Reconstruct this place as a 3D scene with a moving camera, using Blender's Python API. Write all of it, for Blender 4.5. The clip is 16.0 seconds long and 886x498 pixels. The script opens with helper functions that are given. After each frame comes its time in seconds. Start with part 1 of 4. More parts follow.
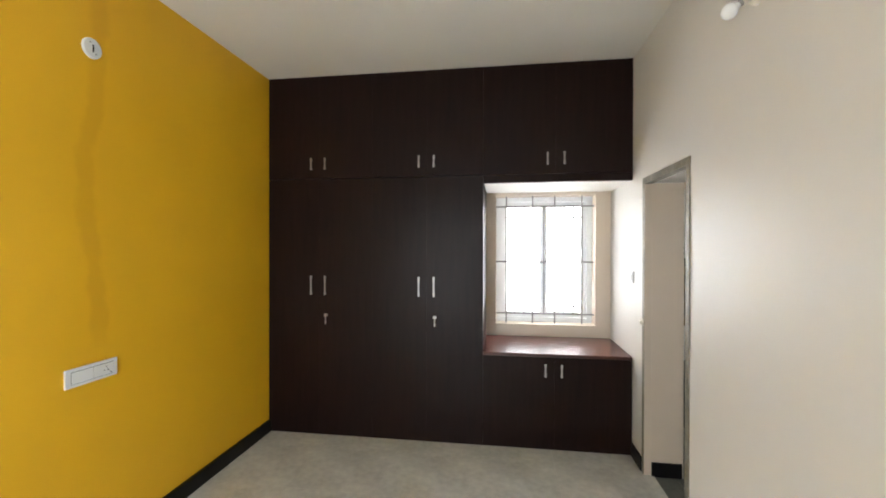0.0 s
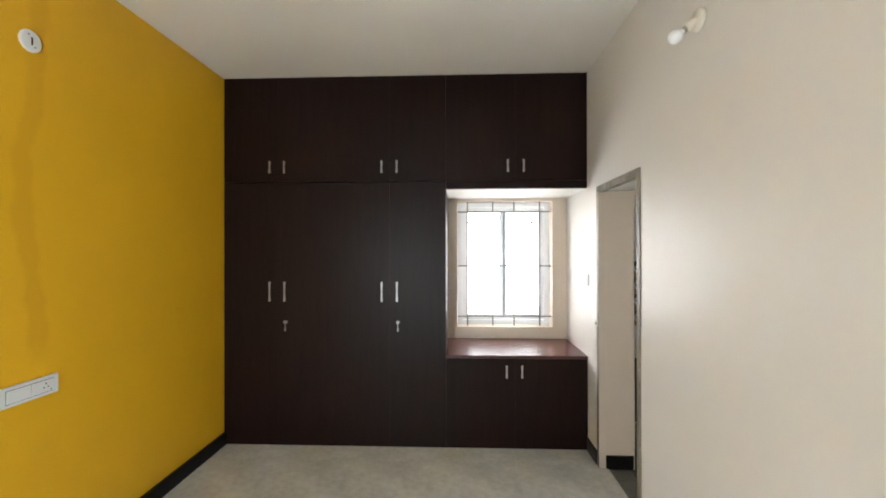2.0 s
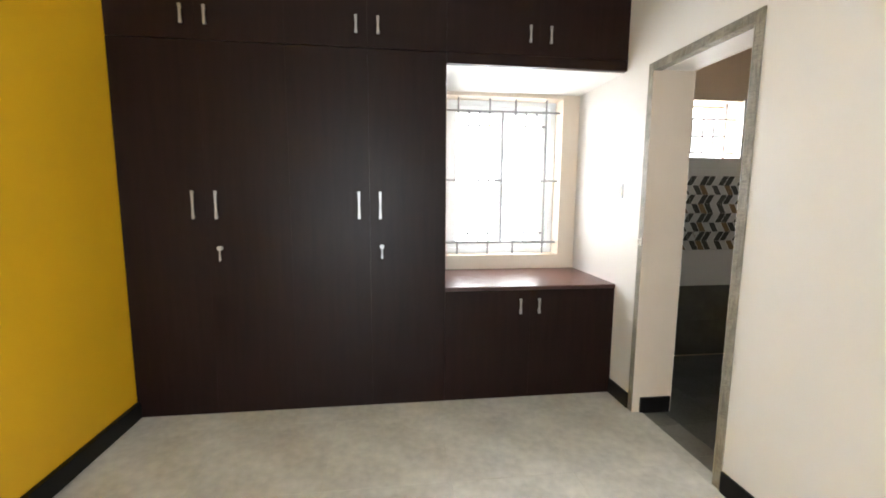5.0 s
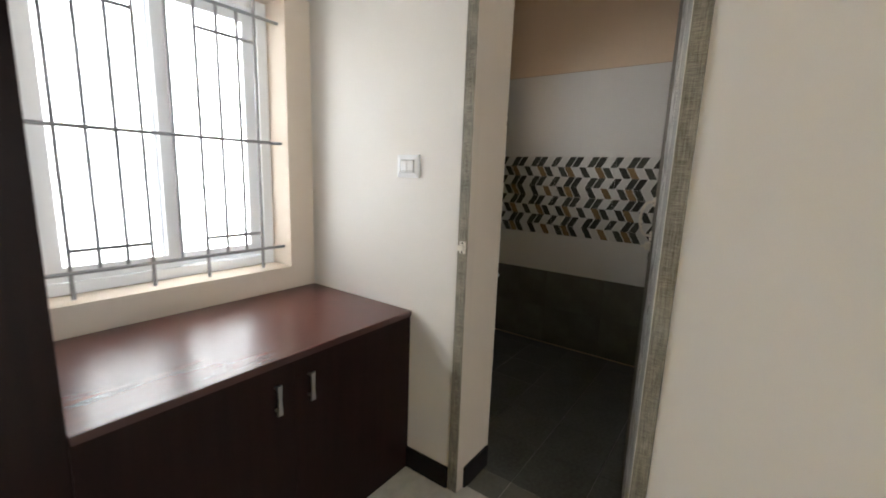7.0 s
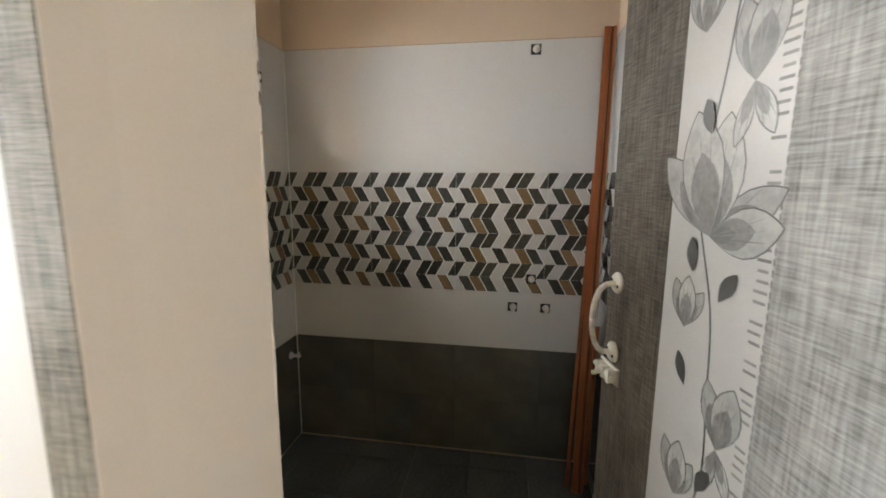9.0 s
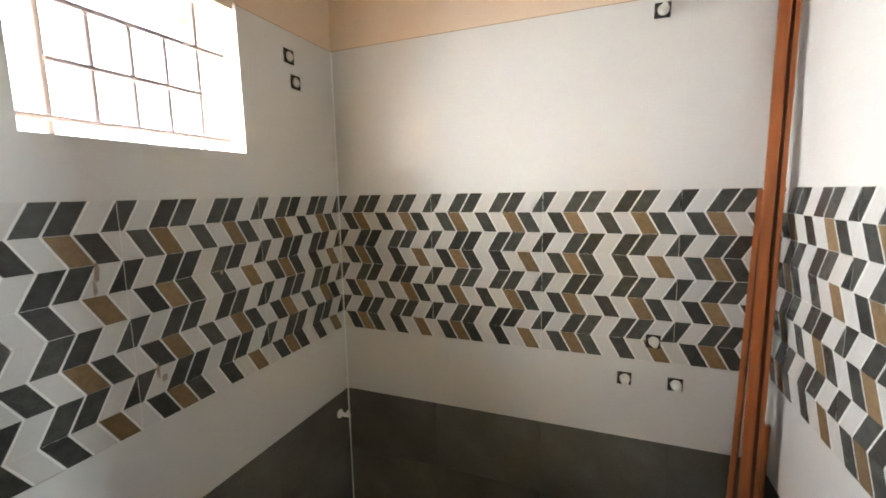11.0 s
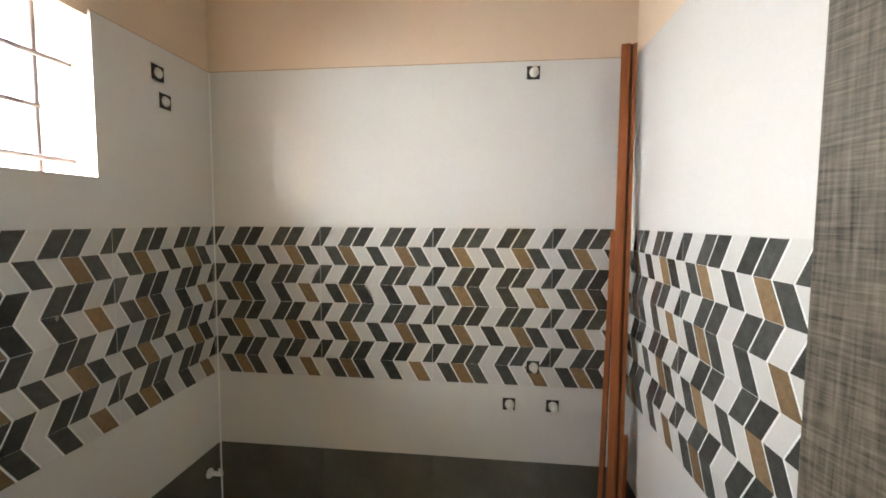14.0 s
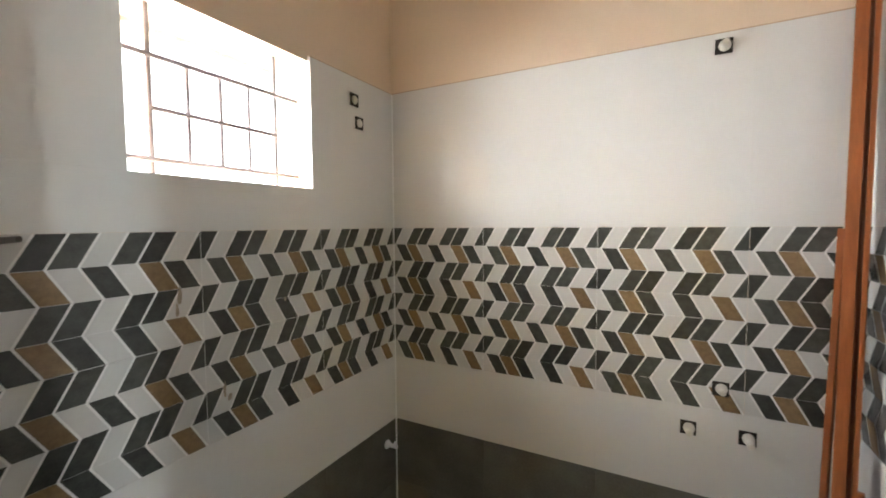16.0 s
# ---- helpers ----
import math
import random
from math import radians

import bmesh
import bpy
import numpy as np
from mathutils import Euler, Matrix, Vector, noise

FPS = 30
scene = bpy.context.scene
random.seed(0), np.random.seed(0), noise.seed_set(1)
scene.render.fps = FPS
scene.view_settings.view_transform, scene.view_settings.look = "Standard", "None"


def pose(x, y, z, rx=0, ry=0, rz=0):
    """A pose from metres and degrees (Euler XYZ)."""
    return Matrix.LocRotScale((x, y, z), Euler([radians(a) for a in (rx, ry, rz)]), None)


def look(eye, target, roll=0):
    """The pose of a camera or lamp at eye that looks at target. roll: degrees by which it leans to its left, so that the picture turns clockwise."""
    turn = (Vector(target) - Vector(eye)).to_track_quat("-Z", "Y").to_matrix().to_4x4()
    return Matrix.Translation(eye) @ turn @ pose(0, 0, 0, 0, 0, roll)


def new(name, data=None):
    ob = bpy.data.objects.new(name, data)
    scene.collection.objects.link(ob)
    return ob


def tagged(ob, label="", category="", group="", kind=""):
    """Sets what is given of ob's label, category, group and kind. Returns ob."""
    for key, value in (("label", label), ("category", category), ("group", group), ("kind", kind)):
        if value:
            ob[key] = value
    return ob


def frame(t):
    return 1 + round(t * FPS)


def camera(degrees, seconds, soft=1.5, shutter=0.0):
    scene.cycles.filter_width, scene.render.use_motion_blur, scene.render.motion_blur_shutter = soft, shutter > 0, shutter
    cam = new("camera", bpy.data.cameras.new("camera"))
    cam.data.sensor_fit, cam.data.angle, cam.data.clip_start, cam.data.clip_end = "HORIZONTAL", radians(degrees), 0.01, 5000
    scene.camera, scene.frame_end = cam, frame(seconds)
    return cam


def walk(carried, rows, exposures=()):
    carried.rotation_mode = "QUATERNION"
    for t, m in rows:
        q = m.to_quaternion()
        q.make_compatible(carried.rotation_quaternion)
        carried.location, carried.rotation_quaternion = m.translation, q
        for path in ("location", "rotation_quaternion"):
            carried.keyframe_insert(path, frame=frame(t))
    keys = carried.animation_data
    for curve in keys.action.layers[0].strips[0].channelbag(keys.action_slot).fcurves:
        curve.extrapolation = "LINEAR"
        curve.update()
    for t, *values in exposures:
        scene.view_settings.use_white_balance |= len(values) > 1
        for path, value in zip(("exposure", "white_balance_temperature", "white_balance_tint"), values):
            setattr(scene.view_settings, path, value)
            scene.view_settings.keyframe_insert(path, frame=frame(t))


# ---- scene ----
cam = camera(93.4, 16.0, soft=1.8, shutter=0.18)
PATH = [
    (0, (2.009, -3.394, 1.596), (1.727, -1.414, 1.588), 0.1),
    (0.5, (1.912, -3.412, 1.6), (1.792, -1.418, 1.706), -0.0),
    (1, (1.921, -3.449, 1.633), (1.855, -1.486, 2.012), 0.2),
    (1.5, (1.937, -3.446, 1.627), (1.88, -1.458, 1.839), 0.1),
    (2, (1.963, -3.432, 1.612), (1.886, -1.434, 1.618), -0.1),
    (2.5, (1.951, -3.43, 1.603), (1.878, -1.433, 1.519), -0.1),
    (3, (1.937, -3.424, 1.57), (1.875, -1.426, 1.505), -0.1),
    (3.5, (1.893, -3.393, 1.474), (1.836, -1.395, 1.412), -0.0),
    (3.7, (1.864, -3.361, 1.439), (1.833, -1.363, 1.356), 0.1),
    (5.8, (1.391, -1.96, 1.32), (2.063, -0.106, 0.982), 0.6),
    (6, (1.436, -1.821, 1.328), (2.266, -0.036, 0.974), 0.8),
    (6.5, (1.533, -1.448, 1.321), (2.817, 0.037, 0.941), 2.1),
    (7, (1.661, -1.141, 1.345), (3.26, 0.008, 0.991), 2.1),
    (7.5, (1.898, -0.857, 1.378), (3.751, -0.179, 1.05), 1.8),
    (8, (2.158, -0.654, 1.405), (4.103, -0.313, 1.09), 1.5),
    (10.3, (3.244, -0.594, 1.503), (5.194, -0.269, 1.201), -0.5),
    (10.5, (3.259, -0.583, 1.508), (5.189, -0.145, 1.217), -0.7),
    (11, (3.265, -0.573, 1.509), (5.109, 0.155, 1.243), -1.1),
    (11.5, (3.252, -0.584, 1.505), (4.953, 0.447, 1.296), -1.5),
    (12, (3.243, -0.598, 1.501), (4.792, 0.665, 1.417), -1.9),
    (12.5, (3.235, -0.6, 1.505), (4.719, 0.727, 1.7), -2.6),
    (13, (3.235, -0.558, 1.516), (5.038, 0.297, 1.657), -1.3),
    (13.5, (3.256, -0.586, 1.517), (5.204, -0.147, 1.623), -0.1),
    (14, (3.258, -0.565, 1.534), (5.241, -0.345, 1.398), 0.3),
    (14.5, (3.251, -0.563, 1.533), (5.232, -0.332, 1.386), -0.2),
    (15, (3.246, -0.569, 1.537), (5.211, -0.216, 1.418), -0.3),
    (15.5, (3.251, -0.569, 1.526), (5.147, 0.058, 1.412), -0.4),
    (16, (3.242, -0.574, 1.518), (5.0, 0.373, 1.404), -0.4),
]
walk(cam, [(t, look(eye, target, roll)) for t, eye, target, roll in PATH],
     [(0.0, 0.1), (3.7, 0.1), (5.8, 0.8), (6.2, 0.8), (6.6, 0.4), (7.0, -0.3), (7.5, -0.45), (8.2, -0.15), (10.3, 1.42), (11.5, 1.48), (12.0, 1.45), (12.5, 1.17), (13.0, 1.25), (13.5, 1.25), (14.5, 1.3), (16.0, 1.4)])

# ---- light ----
world = bpy.data.worlds.new("world")
scene.world = world
world.use_nodes = True
wn = world.node_tree
sky = wn.nodes.new("ShaderNodeTexSky")
sky.sky_type, sky.sun_disc = "NISHITA", False
sky.sun_elevation, sky.sun_rotation = radians(52), radians(200)
wn.links.new(sky.outputs[0], wn.nodes["Background"].inputs[0])
wn.nodes["Background"].inputs[1].default_value = 0.10

sun = new("sun", bpy.data.lights.new("sun", "SUN"))
sun.data.energy, sun.data.angle, sun.data.color = 2.0, radians(0.5), (1.0, 0.95, 0.88)
sun.matrix_basis = look((0, 0, 0), (-0.21, 0.58, -0.79))


def window_light(name, eye, target, w, h, watts, color):
    """Daylight standing in a window's opening."""
    lamp = new(name, bpy.data.lights.new(name, "AREA"))
    lamp.data.shape, lamp.data.size, lamp.data.size_y = "RECTANGLE", w, h
    lamp.data.energy, lamp.data.color = watts, color
    lamp.matrix_basis = look(eye, target)
    return lamp


window_light("daylight_bedroom", (2.45, 1.02, 1.60), (2.45, 0, 1.50), 1.6, 1.7, 106, (0.95, 0.98, 1.0))
window_light("daylight_bath", (4.04, 1.28, 2.26), (4.12, 0.30, 1.80), 1.7, 1.2, 205, (1.0, 0.985, 0.965))
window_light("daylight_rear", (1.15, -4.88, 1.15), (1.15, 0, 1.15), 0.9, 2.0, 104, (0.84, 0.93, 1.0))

# ---- sizes ----
W = 3.000          # bedroom, from the yellow wall to the door wall
H = 3.05           # ceiling
NY = 0.646         # bedroom window wall
SY = -4.60         # bedroom rear wall
BW, BE, BN, BS = 3.255, 4.845, 0.55, -1.07   # bathroom, tile faces
TT = 0.010         # tile and its bed
DOOR0, DOOR1, DOORH = -1.006, -0.251, 2.088  # bathroom doorway


# ---- materials ----
def paint(name, color, rough=0.6, spread=0.06, scale=3.0, grain=220.0, bump=0.02, metal=0.0, spec=0.5, streak=None, coat=0.0):
    """A surface with soft blotches, fine grain and a little relief."""
    m = bpy.data.materials.new(name)
    m.use_nodes = True
    nt = m.node_tree
    b = nt.nodes["Principled BSDF"]
    b.inputs["Roughness"].default_value, b.inputs["Metallic"].default_value = rough, metal
    b.inputs["Specular IOR Level"].default_value = spec
    b.inputs["Coat Weight"].default_value = coat
    tc = nt.nodes.new("ShaderNodeTexCoord")
    mp = nt.nodes.new("ShaderNodeMapping")
    if streak:
        mp.inputs["Scale"].default_value = streak
    nt.links.new(tc.outputs["Object"], mp.inputs["Vector"])
    big, fine = nt.nodes.new("ShaderNodeTexNoise"), nt.nodes.new("ShaderNodeTexNoise")
    big.inputs["Scale"].default_value, big.inputs["Detail"].default_value = scale, 6
    fine.inputs["Scale"].default_value, fine.inputs["Detail"].default_value = grain, 3
    nt.links.new(mp.outputs[0], big.inputs["Vector"])
    nt.links.new(mp.outputs[0], fine.inputs["Vector"])
    ramp = nt.nodes.new("ShaderNodeValToRGB")
    ramp.color_ramp.elements[0].position, ramp.color_ramp.elements[1].position = 0.3, 0.7
    lo, hi = [c * (1 - spread) for c in color], [min(1, c * (1 + spread)) for c in color]
    ramp.color_ramp.elements[0].color, ramp.color_ramp.elements[1].color = (*lo, 1), (*hi, 1)
    mix = nt.nodes.new("ShaderNodeMath")
    mix.operation = "MULTIPLY_ADD"
    mix.inputs[1].default_value, mix.inputs[2].default_value = 0.35, 0.0
    add = nt.nodes.new("ShaderNodeMath")
    add.operation = "MULTIPLY_ADD"
    add.inputs[1].default_value = 0.65
    nt.links.new(fine.outputs["Fac"], mix.inputs[0])
    nt.links.new(big.outputs["Fac"], add.inputs[0])
    nt.links.new(mix.outputs[0], add.inputs[2])
    nt.links.new(add.outputs[0], ramp.inputs[0])
    nt.links.new(ramp.outputs[0], b.inputs["Base Color"])
    if bump:
        bp = nt.nodes.new("ShaderNodeBump")
        bp.inputs["Strength"].default_value, bp.inputs["Distance"].default_value = bump, 0.01
        nt.links.new(add.outputs[0], bp.inputs["Height"])
        nt.links.new(bp.outputs[0], b.inputs["Normal"])
    return m


def vary(m, amount, per="Random", node="ShaderNodeObjectInfo"):
    """Let each piece differ a little in lightness."""
    nt = m.node_tree
    b = nt.nodes["Principled BSDF"]
    src = b.inputs["Base Color"].links[0].from_socket
    info = nt.nodes.new(node)
    rng = nt.nodes.new("ShaderNodeMapRange")
    rng.inputs["To Min"].default_value, rng.inputs["To Max"].default_value = 1 - amount, 1 + amount
    hsv = nt.nodes.new("ShaderNodeHueSaturation")
    nt.links.new(info.outputs[per], rng.inputs["Value"])
    nt.links.new(rng.outputs[0], hsv.inputs["Value"])
    nt.links.new(src, hsv.inputs["Color"])
    nt.links.new(hsv.outputs[0], b.inputs["Base Color"])
    return m


def stained(m, axis, path, width, color, strength):
    """A damp streak that follows a line of (height, place) on a wall, with ragged edges."""
    nt = m.node_tree
    b = nt.nodes["Principled BSDF"]
    src = b.inputs["Base Color"].links[0].from_socket
    tc = nt.nodes.new("ShaderNodeTexCoord")
    sep = nt.nodes.new("ShaderNodeSeparateXYZ")
    nt.links.new(tc.outputs["Object"], sep.inputs[0])
    curve = nt.nodes.new("ShaderNodeFloatCurve")
    pts = curve.mapping.curves[0].points
    z0, z1 = path[0][0], path[-1][0]
    base = min(p[1] for p in path) - 0.01
    span = max(p[1] for p in path) - base + 0.01
    pts[0].location, pts[1].location = (0, (path[0][1] - base) / span), (1, (path[-1][1] - base) / span)
    for z, v in path[1:-1]:
        pts.new((z - z0) / (z1 - z0), (v - base) / span)
    curve.mapping.update()
    zr = nt.nodes.new("ShaderNodeMapRange")
    zr.inputs["From Min"].default_value, zr.inputs["From Max"].default_value = z0, z1
    nt.links.new(sep.outputs["Z"], zr.inputs["Value"])
    nt.links.new(zr.outputs[0], curve.inputs["Value"])
    def op(kind, a, b_, c=None):
        n = nt.nodes.new("ShaderNodeMath")
        n.operation = kind
        for i, v in enumerate((a, b_, c)):
            if v is None:
                continue
            if isinstance(v, (int, float)):
                n.inputs[i].default_value = v
            else:
                nt.links.new(v, n.inputs[i])
        return n.outputs[0]
    centre = op("MULTIPLY_ADD", curve.outputs[0], span, base)
    off = op("ABSOLUTE", op("SUBTRACT", sep.outputs[axis], centre), 0)
    ns = nt.nodes.new("ShaderNodeTexNoise")
    ns.inputs["Scale"].default_value, ns.inputs["Detail"].default_value = 7, 4
    nt.links.new(tc.outputs["Object"], ns.inputs["Vector"])
    off = op("ADD", off, op("MULTIPLY_ADD", ns.outputs["Fac"], width * 1.4, -width * 0.7))
    fade = nt.nodes.new("ShaderNodeMapRange")
    fade.interpolation_type = "SMOOTHSTEP"
    fade.inputs["From Min"].default_value, fade.inputs["From Max"].default_value = width * 0.35, width
    fade.inputs["To Min"].default_value, fade.inputs["To Max"].default_value = strength, 0
    nt.links.new(off, fade.inputs["Value"])
    above = nt.nodes.new("ShaderNodeMapRange")
    above.inputs["From Min"].default_value, above.inputs["From Max"].default_value = z0 - 0.02, z0 + 0.1
    nt.links.new(sep.outputs["Z"], above.inputs["Value"])
    mx = nt.nodes.new("ShaderNodeMix")
    mx.data_type = "RGBA"
    nt.links.new(op("MULTIPLY", fade.outputs[0], above.outputs[0]), mx.inputs["Factor"])
    nt.links.new(src, mx.inputs[6])
    mx.inputs[7].default_value = (*color, 1)
    nt.links.new(mx.outputs[2], b.inputs["Base Color"])
    return m


def woven(name, dark, light, rough=0.45, coarse=1.0):
    """Grey laminate with the print of a coarse woven cloth: uneven threads both ways."""
    m = bpy.data.materials.new(name)
    m.use_nodes = True
    nt = m.node_tree
    b = nt.nodes["Principled BSDF"]
    b.inputs["Roughness"].default_value = rough
    b.inputs["Specular IOR Level"].default_value = 0.2
    tc = nt.nodes.new("ShaderNodeTexCoord")
    outs = []
    for sc in ((30, 30, 420), (260, 260, 16)):
        mp = nt.nodes.new("ShaderNodeMapping")
        mp.inputs["Scale"].default_value = [v / coarse for v in sc]
        ns = nt.nodes.new("ShaderNodeTexNoise")
        ns.inputs["Scale"].default_value, ns.inputs["Detail"].default_value, ns.inputs["Roughness"].default_value = 1.0, 3, 0.6
        nt.links.new(tc.outputs["Object"], mp.inputs["Vector"])
        nt.links.new(mp.outputs[0], ns.inputs["Vector"])
        outs.append(ns.outputs["Fac"])
    cloud = nt.nodes.new("ShaderNodeTexNoise")
    cloud.inputs["Scale"].default_value = 9
    nt.links.new(tc.outputs["Object"], cloud.inputs["Vector"])
    a = nt.nodes.new("ShaderNodeMath")
    a.operation = "ADD"
    nt.links.new(outs[0], a.inputs[0])
    nt.links.new(outs[1], a.inputs[1])
    c = nt.nodes.new("ShaderNodeMath")
    c.operation = "MULTIPLY_ADD"
    c.inputs[1].default_value = 0.6
    nt.links.new(cloud.outputs["Fac"], c.inputs[0])
    nt.links.new(a.outputs[0], c.inputs[2])
    rng = nt.nodes.new("ShaderNodeMapRange")
    rng.inputs["From Min"].default_value, rng.inputs["From Max"].default_value = 0.95, 1.65
    nt.links.new(c.outputs[0], rng.inputs["Value"])
    ramp = nt.nodes.new("ShaderNodeValToRGB")
    ramp.color_ramp.elements[0].color, ramp.color_ramp.elements[1].color = (*dark, 1), (*light, 1)
    nt.links.new(rng.outputs[0], ramp.inputs[0])
    nt.links.new(ramp.outputs[0], b.inputs["Base Color"])
    bp = nt.nodes.new("ShaderNodeBump")
    bp.inputs["Strength"].default_value, bp.inputs["Distance"].default_value = 0.12, 0.002
    nt.links.new(rng.outputs[0], bp.inputs["Height"])
    nt.links.new(bp.outputs[0], b.inputs["Normal"])
    return m


YELLOW = stained(paint("yellow_paint", (0.80, 0.435, 0.011), 0.55, 0.05, 2.2, 300, 0.03), "Y",
                 [(1.10, -1.55), (1.55, -1.59), (1.99, -1.63), (2.35, -1.565), (3.05, -1.56)], 0.062, (0.67, 0.335, 0.006), 0.55)
CREAM = stained(paint("cream_paint", (0.70, 0.672, 0.632), 0.44, 0.035, 1.8, 300, 0.03, spec=0.4), "Y",
                [(2.60, -1.63), (2.70, -1.92), (2.80, -2.15), (3.05, -2.6)], 0.10, (0.55, 0.49, 0.41), 0.55)
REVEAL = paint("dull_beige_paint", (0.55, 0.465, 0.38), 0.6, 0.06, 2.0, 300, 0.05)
BEIGE = paint("beige_paint", (0.70, 0.60, 0.495), 0.6, 0.04, 2.0, 300, 0.03)
PEACH = paint("peach_paint", (0.66, 0.525, 0.395), 0.6, 0.05, 1.6, 260, 0.04)
WHITE = paint("ceiling_white", (0.80, 0.775, 0.725), 0.7, 0.03, 1.5, 240, 0.03)
OUTSIDE = paint("outside_plaster", (0.62, 0.58, 0.50), 0.8, 0.08, 2.0, 150, 0.1)
LAMINATE = paint("dark_wood_laminate", (0.0125, 0.0052, 0.0041), 0.40, 0.30, 2.6, 60, 0.002, spec=0.13, streak=(14, 14, 1.0))
TOPLAM = paint("red_brown_laminate", (0.088, 0.030, 0.024), 0.26, 0.13, 3.0, 90, 0.003, streak=(1.2, 9, 9))
EDGE = paint("laminate_edge", (0.05, 0.018, 0.014), 0.4, 0.2, 4, 60, 0.01)
FLOORTILE = vary(paint("cream_floor_tile", (0.60, 0.588, 0.535), 0.33, 0.26, 3.4, 22, 0.008), 0.02)
GROUT = paint("pale_grout", (0.50, 0.475, 0.42), 0.85, 0.1, 20, 300, 0.05)
BATHFLOOR = vary(paint("dark_floor_tile", (0.115, 0.121, 0.116), 0.30, 0.55, 2.4, 60, 0.04), 0.06)
DARKGROUT = paint("dark_grout", (0.085, 0.085, 0.08), 0.85, 0.2, 20, 300, 0.05)
WHITETILE = vary(paint("white_glazed_tile", (0.64, 0.64, 0.628), 0.03, 0.015, 2.0, 90, 0.0, spec=0.34), 0.006)
DARKTILE = vary(paint("dark_glazed_tile", (0.13, 0.132, 0.116), 0.16, 0.25, 6.0, 120, 0.006), 0.10)
INLAY = [vary(paint("slate_print", (0.058, 0.060, 0.055), 0.20, 0.30, 40, 220, 0.02), 0.30),
         vary(paint("brown_print", (0.225, 0.155, 0.085), 0.20, 0.25, 50, 260, 0.02), 0.22),
         vary(paint("white_print", (0.585, 0.585, 0.572), 0.08, 0.05, 6.0, 90, 0.0, spec=0.3), 0.025)]
TILEBED = paint("white_raised_lines", (0.78, 0.78, 0.765), 0.08, 0.02, 4.0, 90, 0.0, spec=0.13)
BLACK = paint("black_skirting_tile", (0.007, 0.006, 0.006), 0.3, 0.3, 6, 90, 0.01, spec=0.2)
UPVC = paint("white_upvc", (0.84, 0.86, 0.88), 0.35, 0.03, 5, 200, 0.005)
BATHSTEEL = paint("pale_painted_steel", (0.26, 0.235, 0.245), 0.6, 0.12, 25, 200, 0.03, spec=0.3)
STEEL = paint("grey_painted_steel", (0.30, 0.30, 0.31), 0.55, 0.12, 25, 200, 0.03, spec=0.3)
CHROME = paint("brushed_chrome", (0.40, 0.39, 0.375), 0.48, 0.05, 30, 300, 0.01, metal=1.0)
PLASTIC = paint("white_plastic", (0.78, 0.79, 0.80), 0.3, 0.02, 6, 200, 0.003)
CREAMPLASTIC = paint("cream_plastic", (0.72, 0.68, 0.60), 0.4, 0.04, 8, 200, 0.005)
# near-black for small dark fittings and for the shade inside holes
DARKHOLE = paint("dark_bits_and_hole_shade", (0.02, 0.018, 0.016), 0.9, 0.3, 30, 200, 0.1)
WOOD = paint("stained_brown_wood", (0.26, 0.080, 0.024), 0.38, 0.35, 3.0, 60, 0.03, streak=(22, 22, 1.2))
# darker tone of WOOD, laid only in the moulding grooves
WOODDARK = paint("dark_groove_wood", (0.105, 0.028, 0.011), 0.4, 0.35, 3.0, 60, 0.03, streak=(22, 22, 1.2))
STUB = paint("dull_zinc_stub", (0.60, 0.585, 0.54), 0.38, 0.22, 60, 220, 0.04, metal=0.35)
PIPE = paint("grey_pipe", (0.30, 0.31, 0.31), 0.4, 0.06, 6, 100, 0.01)
WEAVE = woven("woven_grey_laminate", (0.085, 0.075, 0.055), (0.36, 0.33, 0.27))
WEAVEDARK = woven("woven_dark_grey_laminate", (0.022, 0.0190, 0.0145), (0.175, 0.150, 0.114), 0.55, 1.2)
WEAVELIGHT = woven("woven_pale_grey_laminate", (0.115, 0.112, 0.102), (0.43, 0.42, 0.395), 0.45, 1.6)
CREAMEDGE = paint("cream_door_edge", (0.76, 0.74, 0.66), 0.5, 0.05, 8, 120, 0.02)
PRINTPALE = paint("pale_print", (0.47, 0.46, 0.435), 0.4, 0.06, 12, 200, 0.004)
PRINTGREY = vary(paint("grey_print", (0.20, 0.195, 0.18), 0.4, 0.30, 26, 160, 0.004), 0.25, "Random Per Island", "ShaderNodeNewGeometry")
PETALSHADE = vary(paint("petal_shade_print", (0.20, 0.196, 0.185), 0.4, 0.35, 38, 120, 0.004), 0.15, "Random Per Island", "ShaderNodeNewGeometry")
PETAL = vary(paint("petal_print", (0.36, 0.355, 0.335), 0.4, 0.25, 38, 120, 0.004), 0.18, "Random Per Island", "ShaderNodeNewGeometry")
PRINTDARK = paint("dark_print", (0.075, 0.072, 0.065), 0.4, 0.2, 30, 160, 0.004)
YELLOWPLASTIC = paint("yellow_plastic", (0.70, 0.56, 0.03), 0.4, 0.06, 30, 100, 0.01)
DARKSTONE = paint("dark_stone_slab", (0.055, 0.040, 0.034), 0.35, 0.35, 18, 140, 0.02)
STONE = paint("pale_stone_slab", (0.66, 0.63, 0.58), 0.3, 0.08, 14, 120, 0.01)

GLASS = bpy.data.materials.new("window_glass")
GLASS.use_nodes = True
gb = GLASS.node_tree.nodes["Principled BSDF"]
gb.inputs["Transmission Weight"].default_value, gb.inputs["Roughness"].default_value, gb.inputs["IOR"].default_value = 1.0, 0.0, 1.45

BULB = bpy.data.materials.new("frosted_bulb_glass")
BULB.use_nodes = True
bb = BULB.node_tree.nodes["Principled BSDF"]
bb.inputs["Base Color"].default_value = (0.86, 0.87, 0.88, 1)
bb.inputs["Roughness"].default_value, bb.inputs["Subsurface Weight"].default_value = 0.25, 0.0

